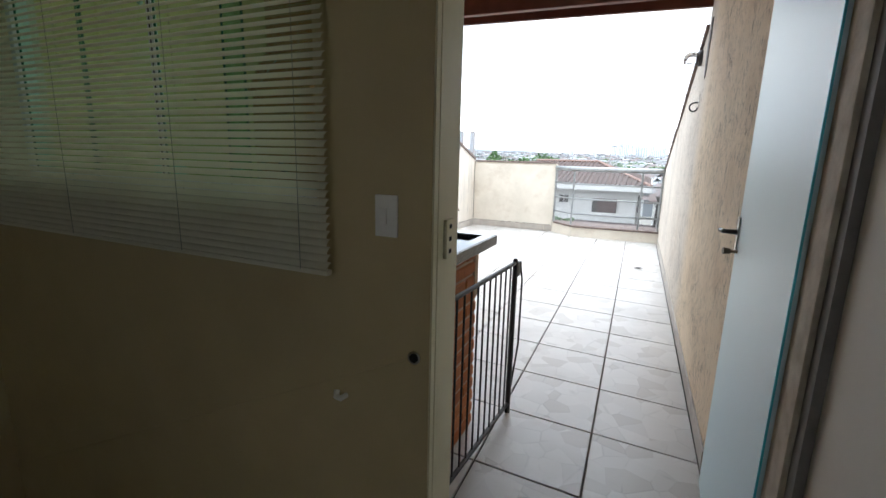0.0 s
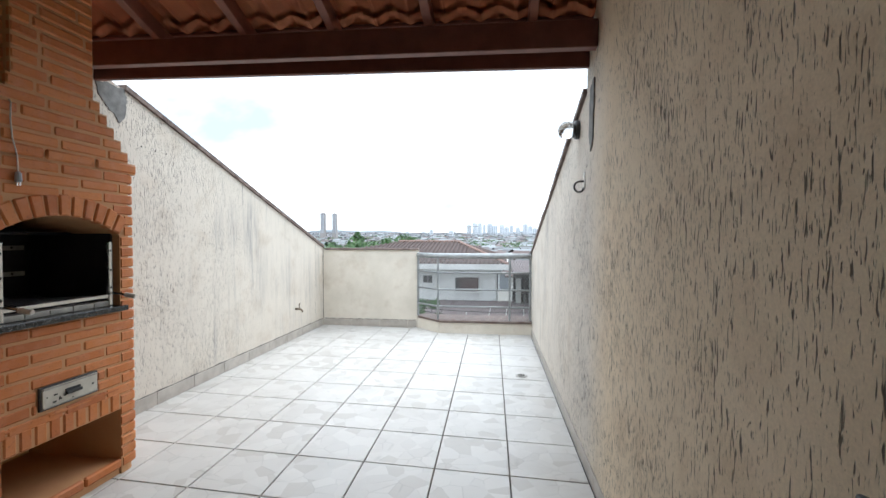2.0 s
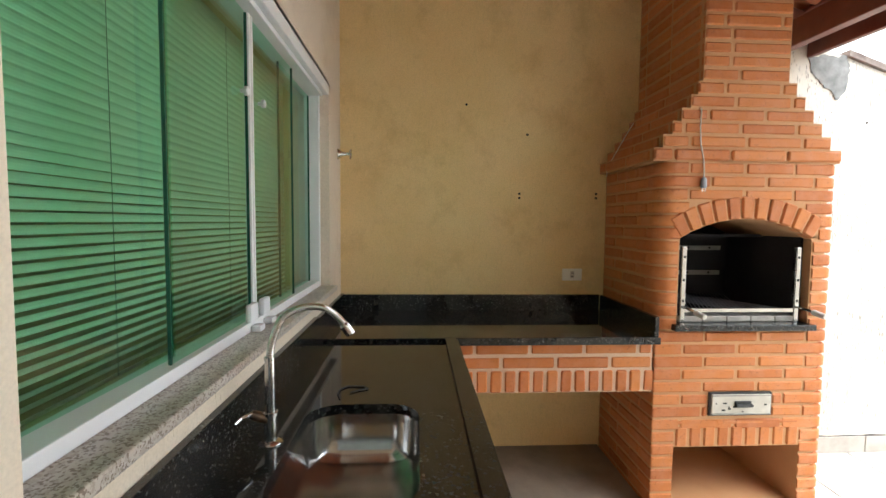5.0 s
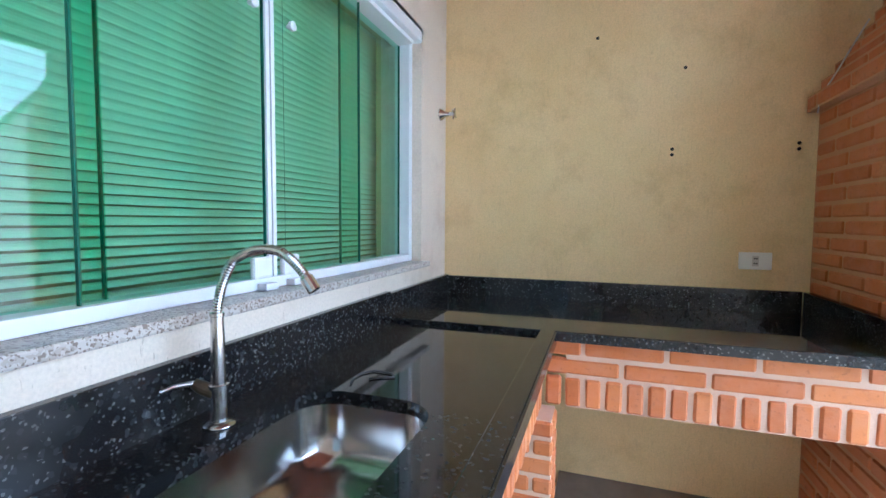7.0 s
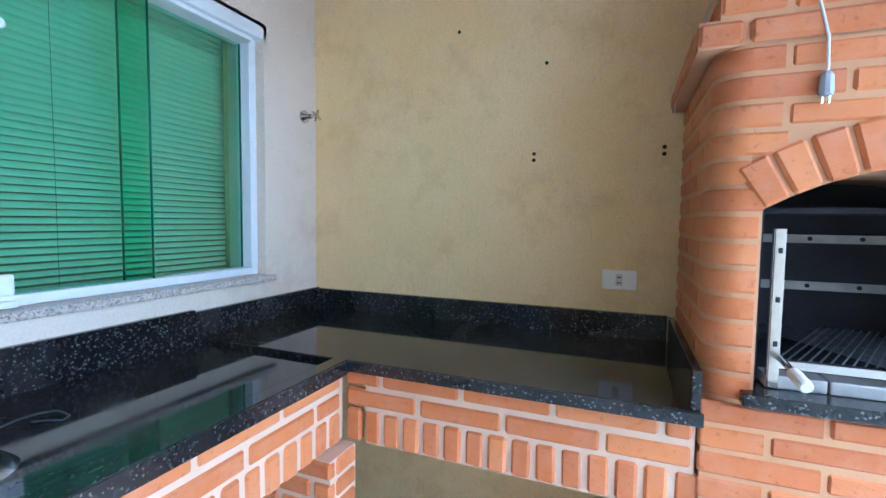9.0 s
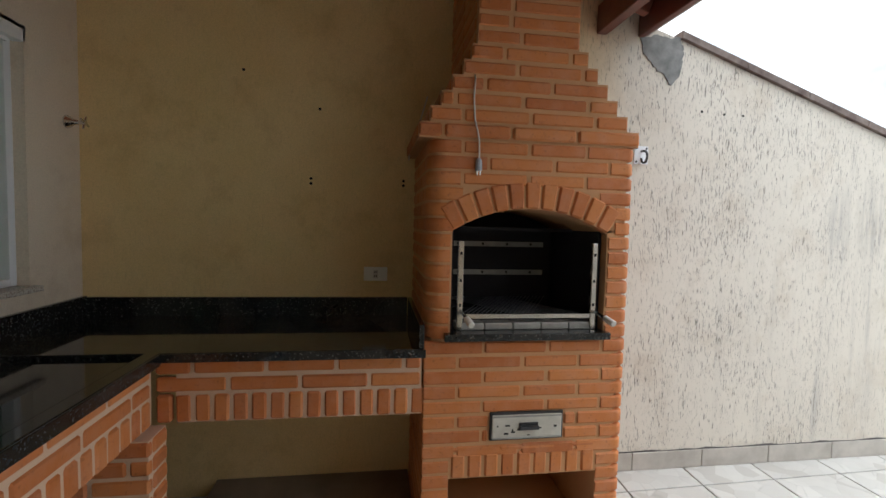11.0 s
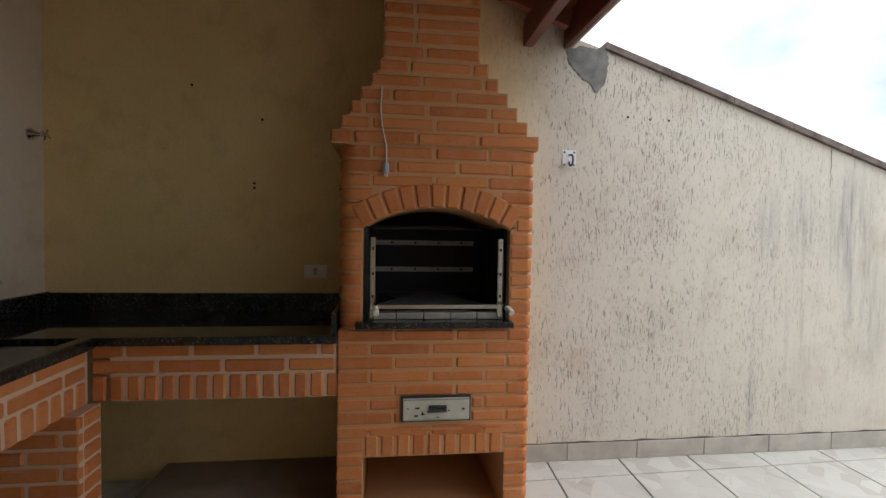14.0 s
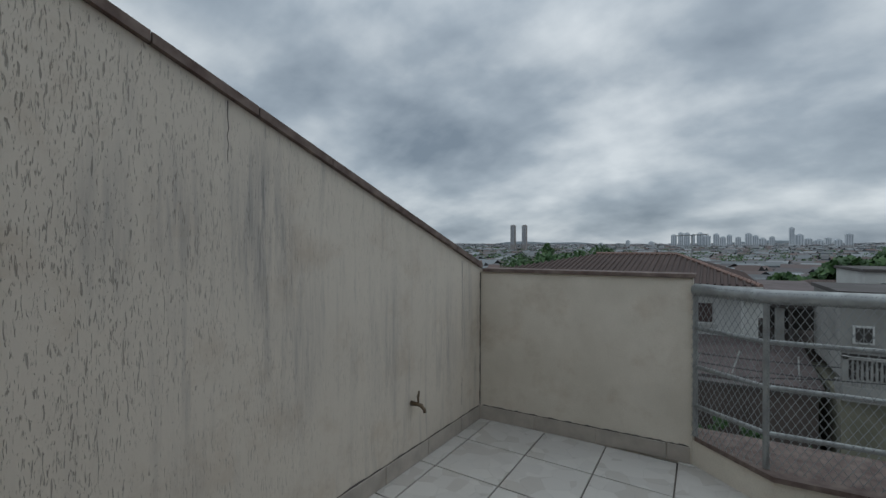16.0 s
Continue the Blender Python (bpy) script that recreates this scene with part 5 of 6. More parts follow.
def hook(name, x, y, z, out, plate):
    h = thing(name, (x, y, z), "iron hammock hook on a pale backing plate" if plate else "dark iron hammock hook on the wall", "hook")
    if plate:
        p = part("backplate", boxed(((x + 0.001 * out, y - 0.042, z - 0.050), (x + 0.006 * out, y + 0.042, z + 0.050)), bevel=0.002), WHITE_PAINT, h, "white painted backplate")
        for dy in (-0.030, 0.030):
            for dz in (-0.037, 0.037):
                part("screw", tube([(x + 0.006 * out, y + dy, z + dz), (x + 0.009 * out, y + dy, z + dz)], 0.006, 10), IRON, p)
    else:
        part("backplate", boxed(((x + 0.001 * out, y - 0.014, z - 0.03), (x + 0.006 * out, y + 0.014, z + 0.075)), bevel=0.002), PLASTIC, h)
    pts = [(x + 0.004 * out, y, z + 0.02), (x + 0.03 * out, y, z + 0.02)]
    for k in range(13):
        a = radians(90 - k * 22)
        pts.append((x + (0.035 + 0.028 * math.cos(a)) * out, y, z - 0.014 + 0.032 * math.sin(a)))
    part("hook", tube(pts, 0.006, 10), IRON, h, smooth=True)


hook("wall_hook", XL, 4.535, 1.82, 1, True)
hook("wall_hook_plain", right_x(4.55), 4.55, 1.70, -1, False)


def bulkhead():
    y, z = 4.75, 2.08
    x = right_x(y)
    l = thing("wall_lamp", (x, y, z), "outdoor wall lamp with black base and clear glass jar", "wall lamp")
    part("base", tube([(x - 0.001, y, z), (x - 0.025, y, z), (x - 0.03, y, z), (x - 0.045, y, z)], [0.060, 0.060, 0.050, 0.048], 24), IRON, l)
    g = part("glass", tube([(x - 0.046, y, z), (x - 0.06, y, z), (x - 0.10, y, z - 0.002), (x - 0.125, y, z - 0.004), (x - 0.135, y, z - 0.004)], [0.046, 0.052, 0.052, 0.040, 0.015], 20), LAMP_GLASS, l, "clear ribbed lamp glass", smooth=True)
    for k in range(8):
        a = 2 * math.pi * k / 8
        part("guard_wire", tube([(x - 0.046, y + 0.055 * math.cos(a), z + 0.055 * math.sin(a)), (x - 0.10, y + 0.055 * math.cos(a), z + 0.055 * math.sin(a)), (x - 0.137, y, z)], 0.0022, 6), WHITE_PAINT, g)


bulkhead()


def baby_gate():
    gt = thing("safety_gate", (-0.10, 2.1, 0.0), "black steel safety gate, folded beside the counter end", "gate")
    y0, y1, x0, x1, z0, z1 = 1.77, 2.46, -0.125, -0.085, 0.05, 0.80

    def xx(y):
        return x0 + (x1 - x0) * (y - y0) / (y1 - y0)
    part("top_rail", tube([(xx(y0), y0, z1 - 0.02), (xx(y1), y1, z1 - 0.02)], 0.010, 10), IRON, gt)
    part("bottom_rail", tube([(xx(y0), y0, z0), (xx(y1), y1, z0)], 0.010, 10), IRON, gt)
    for y in (y0, y1):
        part("post", tube([(xx(y), y, 0.0), (xx(y), y, z1 - 0.012), (xx(y), y, z1)], [0.013, 0.013, 0.008], 12), IRON, gt)
    n = 11
    for k in range(1, n):
        y = y0 + (y1 - y0) * k / n
        part("bar", tube([(xx(y), y, z0), (xx(y), y, z1 - 0.02)], 0.0045, 8), IRON, gt)
    part("latch", boxed(((xx(y1) - 0.014, y1 + 0.004, z1 - 0.09), (xx(y1) + 0.014, y1 + 0.05, z1 - 0.02)), bevel=0.004), IRON, gt, "black plastic latch housing")
    part("strap", tube([(xx(y1) + 0.012, y1 + 0.045, z1 - 0.02), (xx(y1) + 0.02, y1 + 0.065, z1 - 0.12), (xx(y1) + 0.02, y1 + 0.06, z1 - 0.45), (xx(y1), y1 + 0.015, z0 + 0.03)], 0.005, 8), IRON, gt)


baby_gate()


def floor_drain():
    d = thing("floor_drain", (0.43, 6.22, 0.0), "round grey floor drain cover in the tiles", "drain")
    part("cover", tube([(0.43, 6.22, -0.004), (0.43, 6.22, 0.003), (0.43, 6.22, 0.004)], [0.06, 0.06, 0.05], 24), GREY_METAL, d)
    for k in range(5):
        y = 6.18 + k * 0.02
        part("slot", boxed(((0.40, y, 0.0042), (0.46, y + 0.008, 0.005))), DARK_HOLE, d)


floor_drain()

# ---- railing with safety net ----
rail_t = thing("balcony_railing", (0.0, 8.25, 0.185), "galvanised tube railing with a nylon safety net", "railing")
RL = [(-1.045, 8.50), (-0.70, 8.21), (right_x(8.2) - 0.005, 8.235)]
for z, r in ((1.115, 0.040), (0.87, 0.014), (0.625, 0.014), (0.375, 0.014)):
    part("rail", tube([(x, y, z) for x, y in RL], r, 12), GALV, rail_t, smooth=True)
for x, y in (RL[0], RL[1], (0.34, 8.227), (RL[2][0] - 0.02, RL[2][1])):
    part("post", tube([(x, y, 0.186), (x, y, 1.12)], 0.016, 12), GALV, rail_t)
net = bmesh.new()


def net_panel(p, q, z0, z1, cell=0.038, r=0.0020):
    p, q = Vector((*p, 0)), Vector((*q, 0))
    l, h = (q - p).length, z1 - z0
    d = (q - p).normalized()
    off = Vector((d.y, -d.x, 0)) * 0.032
    for sgn in (1, -1):
        k = -h
        while k < l:
            a, b = k, k + h * 0.62
            u0, u1 = max(a, 0.0), min(b, l)
            if u1 > u0:
                za, zb = z0 + (u0 - a) / 0.62, z0 + (u1 - a) / 0.62
                if sgn < 0:
                    za, zb = z0 + z1 - za, z0 + z1 - zb
                A, B = p + d * u0 + off + Vector((0, 0, za)), p + d * u1 + off + Vector((0, 0, zb))
                tube([A, B], r, 4, net)
            k += cell


net_panel(RL[0], RL[1], 0.19, 1.14)
net_panel(RL[1], RL[2], 0.19, 1.14)
tagged(part("safety_net", net, NET, rail_t, "pale diamond nylon net"), kind="stuff")

# ---- neighbours and town ----


def hip_roof(name, x0, x1, y0, y1, z, ridge, parent, over=0.5, material=None, longer=0.0):
    bm = bmesh.new()
    a, b, c, d = (x0 - over, y0 - over), (x1 + over, y0 - over), (x1 + over, y1 + over), (x0 - over, y1 + over)
    run = min(x1 - x0, y1 - y0) / 2
    if x1 - x0 > y1 - y0:
        r0, r1 = (x0 + run, (y0 + y1) / 2), (x1 - run + longer, (y0 + y1) / 2)
    else:
        r0, r1 = ((x0 + x1) / 2, y0 + run), ((x0 + x1) / 2, y1 - run)
    low = [bm.verts.new((*p, z)) for p in (a, b, c, d)]
    und = [bm.verts.new((*p, z - 0.12)) for p in (a, b, c, d)]
    top = [bm.verts.new((*p, ridge)) for p in (r0, r1)]
    if x1 - x0 > y1 - y0:
        faces = ((low[0], low[1], top[1], top[0]), (low[1], low[2], top[1]), (low[2], low[3], top[0], top[1]), (low[3], low[0], top[0]))
    else:
        faces = ((low[0], low[1], top[0]), (low[1], low[2], top[1], top[0]), (low[2], low[3], top[1]), (low[3], low[0], top[0], top[1]))
    for f in faces:
        bm.faces.new(f)
    bm.faces.new(und[::-1])
    for i in range(4):
        bm.faces.new((low[i], und[i], und[(i + 1) % 4], low[(i + 1) % 4]))
    rf = part(name, bm, material or ROOF_FAR, parent, "weathered brown tiled hip roof")
    return rf, r0, r1


def far_window(parent, x0, x1, y, z0, z1):
    w = part("window", boxed(((x0, y - 0.05, z0), (x1, y + 0.02, z1))), FAR_WHITE, parent)
    part("pane", boxed(((x0 + 0.05, y - 0.07, z0 + 0.05), ((x0 + x1) / 2 - 0.012, y - 0.052, z1 - 0.05)), (((x0 + x1) / 2 + 0.012, y - 0.07, z0 + 0.05), (x1 - 0.05, y - 0.052, z1 - 0.05))), FAR_DARK, w)
    return w


house = thing("neighbour_house", (-5.0, 30.0, -9.0), "white neighbour house with brown hipped tile roof", "house")
part("wall", boxed(((-12.0, 26.6, -9.0), (-0.1, 37.0, -0.2))), FAR_WHITE, house, "white rendered walls")
nr, ra, rb = hip_roof("roof", -12.0, -0.1, 26.6, 37.0, -0.02, 1.12, house, 0.6, longer=2.6)
part("fascia", boxed(((-12.65, 25.92, -0.32), (0.55, 25.99, -0.02)), ((0.51, 25.99, -0.32), (0.57, 37.6, -0.02))), FAR_WHITE, house, "white fascia board")
for x0, x1, z0, z1 in ((-2.4, -1.15, -1.6, -0.75), (-4.2, -3.6, -1.15, -0.65)):
    far_window(house, x0, x1, 26.58, z0, z1)
part("side_window", boxed(((-0.09, 29.0, -1.7), (-0.04, 30.2, -0.6))), FAR_DARK, house, "dark side window")
hip = bmesh.new()
for p, q in (((0.5, 26.0, 0.02), (rb[0], rb[1], 1.16)), ((ra[0], ra[1], 1.16), (rb[0], rb[1], 1.16))):
    n = 26
    for i in range(n):
        u, v = Vector(p).lerp(Vector(q), i / n), Vector(p).lerp(Vector(q), (i + 0.86) / n)
        tube([u, v], 0.10, 6, hip)
part("ridge_tiles", hip, RIDGE, nr, "pale clay ridge tiles")
rolls = bmesh.new()
for k in range(52):
    x = -12.5 + k * 0.25
    u = min(1.0, (x + 12.6) / 5.8, max(0.0, 0.5 - x) / 3.2)
    if u > 0.04:
        tube([(x, 26.02, 0.01), (x, 26.0 + 5.8 * u, 0.01 + 1.14 * u)], 0.055, 5, rolls)
for k in range(34):
    y = 26.2 + k * 0.33
    u = min(1.0, (y - 26.0) / 5.8, max(0.0, 37.6 - y) / 5.8)
    if u > 0.04:
        tube([(0.48, y, 0.01), (0.5 - 3.2 * u, y, 0.01 + 1.14 * u)], 0.055, 5, rolls)
tagged(part("tile_rolls", rolls, ROOF_FAR, nr, "rows of dark rounded roof tiles"), kind="stuff")
part("shutter", boxed(((-2.12, 26.50, -1.54), (-1.08, 26.53, -0.78))), SHUTTER, house, "dark brown wooden shutter")
part("sill", boxed(((-2.3, 26.40, -1.64), (-0.95, 26.58, -1.57))), FAR_WHITE, house)
part("eave_moulding", boxed(((-12.3, 26.30, -0.46), (0.22, 26.57, -0.34)), ((-0.06, 26.57, -0.46), (0.22, 37.2, -0.34))), FAR_WHITE, house, "white stepped moulding under the eave")
yard = thing("yard_wall", (-4.0, 21.8, -9.0), "dark stained yard wall below the white house", "wall")
part("wall", boxed(((-12.0, 21.7, -9.0), (1.55, 22.0, -2.80))), YARD, yard)
part("cap", boxed(((-12.05, 21.62, -2.80), (1.6, 22.06, -2.72))), FAR_GREY, yard)
lean = thing("lean_to_shed", (-4.0, 24.2, -9.0), "low brown lean-to roof against the white house", "shed")
part("wall", boxed(((-11.8, 22.3, -9.0), (1.5, 26.4, -2.95))), YARD, lean)
part("roof", extrude_poly([(-11.9, 22.1, -2.72), (1.75, 22.1, -2.72), (1.75, 26.45, -2.10), (-11.9, 26.45, -2.10)], (0, 0, 0.06)), LEAN_ROOF, lean, "dull brown sheet roof")
for k in range(26):
    x = -11.7 + k * 0.52
    part("rib", tube([(x, 22.12, -2.64), (x, 26.42, -2.02)], 0.04, 4), LEAN_ROOF, lean)
for x0, z0, dx, dz in ((-0.55, -2.6, 0.25, 0.75), (0.35, -2.45, 0.10, 0.70), (1.25, -2.7, -0.06, 0.85), (-1.6, -2.5, 0.2, 0.45)):
    stick = thing("pole", (x0, 22.6, z0 - 0.2), "thin pale pole standing in the yard", "pole", "poles in the yard")
    part("shaft", tube([(x0, 22.6, z0 - 0.2), (x0 + dx, 22.5, z0 + dz)], 0.022, 6), FAR_WHITE, stick)
for k, (p, q, sag) in enumerate((((-6.0, 20.5, -1.3), (5.5, 21.4, -1.55), 0.35), ((-3.5, 20.0, -1.55), (4.0, 21.0, -1.95), 0.25), ((-5.0, 21.0, -2.3), (3.0, 21.2, -1.9), 0.3))):
    wire3 = thing("overhead_wire", p, "thin dark wire sagging across the yard", "wire", "wires across the yard")
    pts = [Vector(p).lerp(Vector(q), i / 12) - Vector((0, 0, sag * 4 * (i / 12) * (1 - i / 12))) for i in range(13)]
    part("strand", tube(pts, 0.016, 5), IRON, wire3)
aerial = thing("roof_aerial", (-2.0, 31.0, 1.0), "thin television aerial standing above the roof", "aerial")
part("mast", tube([(-2.0, 31.0, 0.3), (-2.0, 31.0, 2.15)], 0.03, 6), GALV, aerial)
part("boom", tube([(-2.75, 31.0, 2.1), (-1.3, 31.0, 2.16)], 0.025, 6), GALV, aerial)
for k in range(5):
    x = -2.7 + k * 0.33
    part("element", tube([(x - 0.04, 30.6, 2.12), (x + 0.04, 31.4, 2.12)], 0.015, 5), GALV, aerial)

side = thing("side_house", (1.2, 23.5, -9.0), "grey unfinished house with a dark open porch", "house")
part("lower_wall", boxed(((0.55, 22.0, -9.0), (2.0, 28.0, -1.42))), YARD, side, "brown stained lower wall")
# the porch's inner shade is put into this wall's dark colour
part("back_wall", boxed(((0.55, 25.4, -1.42), (2.0, 25.6, -0.3))), FAR_DARK, side, "back of the porch, coloured dark for its shade")
part("slab", boxed(((0.5, 21.9, -0.34), (2.05, 28.0, -0.16)), bevel=0.01), FAR_GREY, side, "grey concrete slab")
part("roof", extrude_poly([(0.45, 21.7, -0.15), (2.1, 21.7, -0.15), (2.1, 28.2, 0.10), (0.45, 28.2, 0.10)], (0, 0, 0.05)), LEAN_ROOF, side, "low brown roof")
for x, w in ((0.58, 0.22), (0.92, 0.07), (1.88, 0.16)):
    part("pillar", boxed(((x, 22.0, -1.42), (x + w, 22.25, -0.34)), bevel=0.01), FAR_PALE if w > 0.1 else FAR_GREY, side, "pale rendered pillar")
part("ledge", boxed(((0.45, 21.86, -1.50), (2.05, 21.995, -1.40))), FAR_GREY, side)
part("door", boxed(((0.44, 21.60, -4.2), (0.80, 21.66, -2.85))), FAR_DARK, side, "dark narrow doorway")
part("door_frame", boxed(((0.80, 21.58, -4.2), (0.90, 21.68, -2.80))), FAR_PALE, side)
side.location, side.scale = (1.707, 27.855, -11.47), (1.238, 1.238, 1.238)
white = thing("white_house", (4.5, 22.5, -9.0), "white house with a small window and a balcony", "house")
part("wall", boxed(((2.06, 21.9, -2.2), (9.0, 26.0, 0.12))), FAR_PALE, white, "white rendered wall")
part("base", boxed(((1.95, 21.2, -9.0), (9.0, 26.0, -2.62))), FAR_OLIVE, white, "stained olive base wall")
part("roof_edge", boxed(((1.98, 21.75, 0.12), (9.1, 26.1, 0.24))), FAR_GREY, white)
for x0, x1 in ((2.31, 2.76), (3.5, 4.1)):
    far_window(white, x0, x1, 21.89, -1.21, -0.71)
part("balcony", boxed(((1.92, 20.9, -2.60), (9.0, 21.89, -2.20)), bevel=0.01), FAR_PALE, white, "white balcony slab")
# dark sheet standing in for the shade under the balcony wall
part("balcony_shade", boxed(((2.08, 21.84, -2.2), (9.0, 21.895, -1.50))), FAR_DARK, white, "dark sheet for the shade behind the balusters")
part("end_post", boxed(((1.93, 20.95, -2.2), (2.05, 21.1, -1.42))), FAR_PALE, white)
for k in range(30):
    part("baluster", tube([(2.14 + k * 0.095, 21.0, -2.2), (2.14 + k * 0.095, 21.0, -1.85), (2.14 + k * 0.095, 21.0, -1.5)], [0.018, 0.032, 0.018], 6), FAR_PALE, white)
part("handrail", boxed(((1.93, 20.95, -1.5), (9.0, 21.06, -1.43))), FAR_PALE, white)
grey = thing("grey_house", (8.0, 36.0, -9.0), "pale grey house with a flat roof, further down", "house")
part("wall", boxed(((5.1, 34.0, -9.0), (14.0, 40.0, 0.35))), FAR_WHITE, grey)
part("parapet", boxed(((5.0, 33.9, 0.35), (14.1, 40.1, 0.50))), FAR_GREY, grey)
far_window(grey, 5.6, 6.5, 33.99, -0.9, -0.1)
shed = thing("low_house", (6.0, 52.0, -9.0), "low house with a brown tiled roof below", "house")
part("wall", boxed(((1.0, 50.0, -9.0), (13.0, 60.0, -2.6))), FAR_WHITE, shed)
hip_roof("roof", 1.0, 13.0, 50.0, 60.0, -2.6, -1.1, shed, 0.5)


def leafy(name, at, height, spread, label, n=420, leaf=0.22, seed=1):
    rng = random.Random(seed)
    x, y, z = at
    t = thing(name, at, label, "tree")
    bm = tube([(x, y, z), (x + 0.1, y, z + height * 0.3), (x - 0.05, y + 0.1, z + height * 0.6)], [spread * 0.08, spread * 0.06, spread * 0.03], 8)
    for k in range(7):
        a = 2 * math.pi * k / 7 + rng.random()
        tube([(x, y, z + height * (0.35 + 0.04 * k)), (x + math.cos(a) * spread * 0.35, y + math.sin(a) * spread * 0.35, z + height * (0.6 + 0.04 * k))], [spread * 0.03, spread * 0.01], 6, bm)
    part("trunk", bm, BARK, t)
    cr = bmesh.new()
    clumps = [(rng.gauss(0, 0.34) * spread, rng.gauss(0, 0.34) * spread, height * rng.uniform(0.5, 0.95), spread * rng.uniform(0.16, 0.34)) for _ in range(16)]
    for _ in range(n):
        cx, cy, cz, r = rng.choice(clumps)
        d = Vector((rng.gauss(0, 1), rng.gauss(0, 1), rng.gauss(0, 0.8))).normalized() * r * rng.uniform(0.5, 1.1)
        c = Vector((x + cx, y + cy, z + cz)) + d
        u = Vector((rng.gauss(0, 1), rng.gauss(0, 1), rng.gauss(0, 1))).normalized()
        w = u.orthogonal().normalized()
        s = leaf * rng.uniform(0.6, 1.4)
        vs = [cr.verts.new(c + u * s), cr.verts.new(c + w * s * 0.55), cr.verts.new(c - u * s), cr.verts.new(c - w * s * 0.55)]
        cr.faces.new(vs)
    tagged(part("crown", cr, LEAF, t, "loose green crown"), kind="stuff")
    return t


TREES = "trees behind the parapet"
for i, (x, y, h, s) in enumerate(((-10.3, 41, 9.9, 2.8), (-11.3, 41, 10.2, 3.2), (-13.3, 43, 10.4, 3.2), (-15.6, 50, 9.9, 3.0), (-13.0, 56, 10.4, 4.0), (-24.5, 66, 10.6, 3.8), (-20.5, 60, 9.6, 3.4))):
    tagged(leafy("tree", (x, y, -9.0), h, s, "bushy green tree rising behind the parapet", 3200, 0.17, 20 + i), group=TREES)
tagged(leafy("tree", (-38.5, 118, -9.0), 12.2, 3.2, "dark dense tree on the skyline", 3000, 0.22, 33), group=TREES)
tagged(leafy("shrub", (-2.85, 21.2, -9.0), 8.1, 0.70, "green shrub tops beside the white house", 2600, 0.07, 50), group="shrubs below the railing")
for i, (x, y, h, sp) in enumerate(((-0.9, 20.6, 6.0, 0.55), (0.1, 20.2, 5.6, 0.6), (1.3, 20.4, 5.3, 0.6), (-1.8, 20.4, 5.9, 0.5))):
    tagged(leafy("shrub", (x, y, -9.0), h, sp, "dark green shrub down in the yard", 1300, 0.08, 60 + i), group="shrubs below the railing")
wood = bmesh.new()
rw = random.Random(5)
for _ in range(9000):
    u, v = rw.random(), rw.random()
    x, y = 5 + 25 * u, 84 + 22 * v
    top = -3.9 + 9.0 * u + 0.8 * math.sin(u * 23.0) - 6.0 * v * v + rw.uniform(-0.4, 0.4)
    c = Vector((x, y, top))
    a = Vector((rw.gauss(0, 1), rw.gauss(0, 1), rw.gauss(0, 1))).normalized()
    b = a.orthogonal().normalized()
    s = rw.uniform(0.25, 0.7)
    wood.faces.new([wood.verts.new(c + a * s), wood.verts.new(c + b * s), wood.verts.new(c - a * s), wood.verts.new(c - b * s)])
tagged(part("hillside_wood", wood, LEAF), "dark green wooded hillside beyond the houses", "wood", kind="stuff")


def far_tower(name, x, y, w, h, label, floors, group, face=TOWER_FAR):
    t = thing(name, (x, y, -9.0), label, "apartment block", group)
    part("wall", boxed(((x - w / 2, y, -9.0), (x + w / 2, y + w, -9.0 + h)), ((x - w / 4, y + 1, -9.0 + h), (x + w / 4, y + w - 1, -9.0 + h + w * 0.16))), face, t)
    for i in range(3):
        xx = x - w / 2 + w * (i + 0.28) / 3
        part("window_strip", boxed(((xx, y - 0.15, -9 + h * 0.4), (xx + w * 0.15, y - 0.01, -9 + h * 0.97))), TOWER_BAND, t)
    return t


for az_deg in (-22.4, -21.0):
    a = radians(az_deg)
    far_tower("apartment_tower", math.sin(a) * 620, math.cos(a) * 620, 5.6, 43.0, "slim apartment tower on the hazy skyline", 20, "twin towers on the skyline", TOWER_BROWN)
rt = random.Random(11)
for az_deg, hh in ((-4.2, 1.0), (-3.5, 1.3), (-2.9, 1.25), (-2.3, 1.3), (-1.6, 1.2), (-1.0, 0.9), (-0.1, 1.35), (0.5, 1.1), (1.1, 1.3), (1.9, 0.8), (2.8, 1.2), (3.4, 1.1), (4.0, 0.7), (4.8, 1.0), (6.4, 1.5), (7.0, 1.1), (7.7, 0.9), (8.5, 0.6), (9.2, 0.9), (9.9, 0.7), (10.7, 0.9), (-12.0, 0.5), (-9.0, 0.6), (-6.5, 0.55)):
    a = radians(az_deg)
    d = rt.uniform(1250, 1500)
    far_tower("apartment_block", math.sin(a) * d, math.cos(a) * d, rt.uniform(9, 17), 10.4 + d * math.tan(radians(hh * 1.25 + 0.25)) * rt.uniform(0.85, 1.15), "pale apartment block, its colours tinted for distant haze", 16, "apartment blocks on the skyline")
town = bmesh.new()
roofs = bmesh.new()
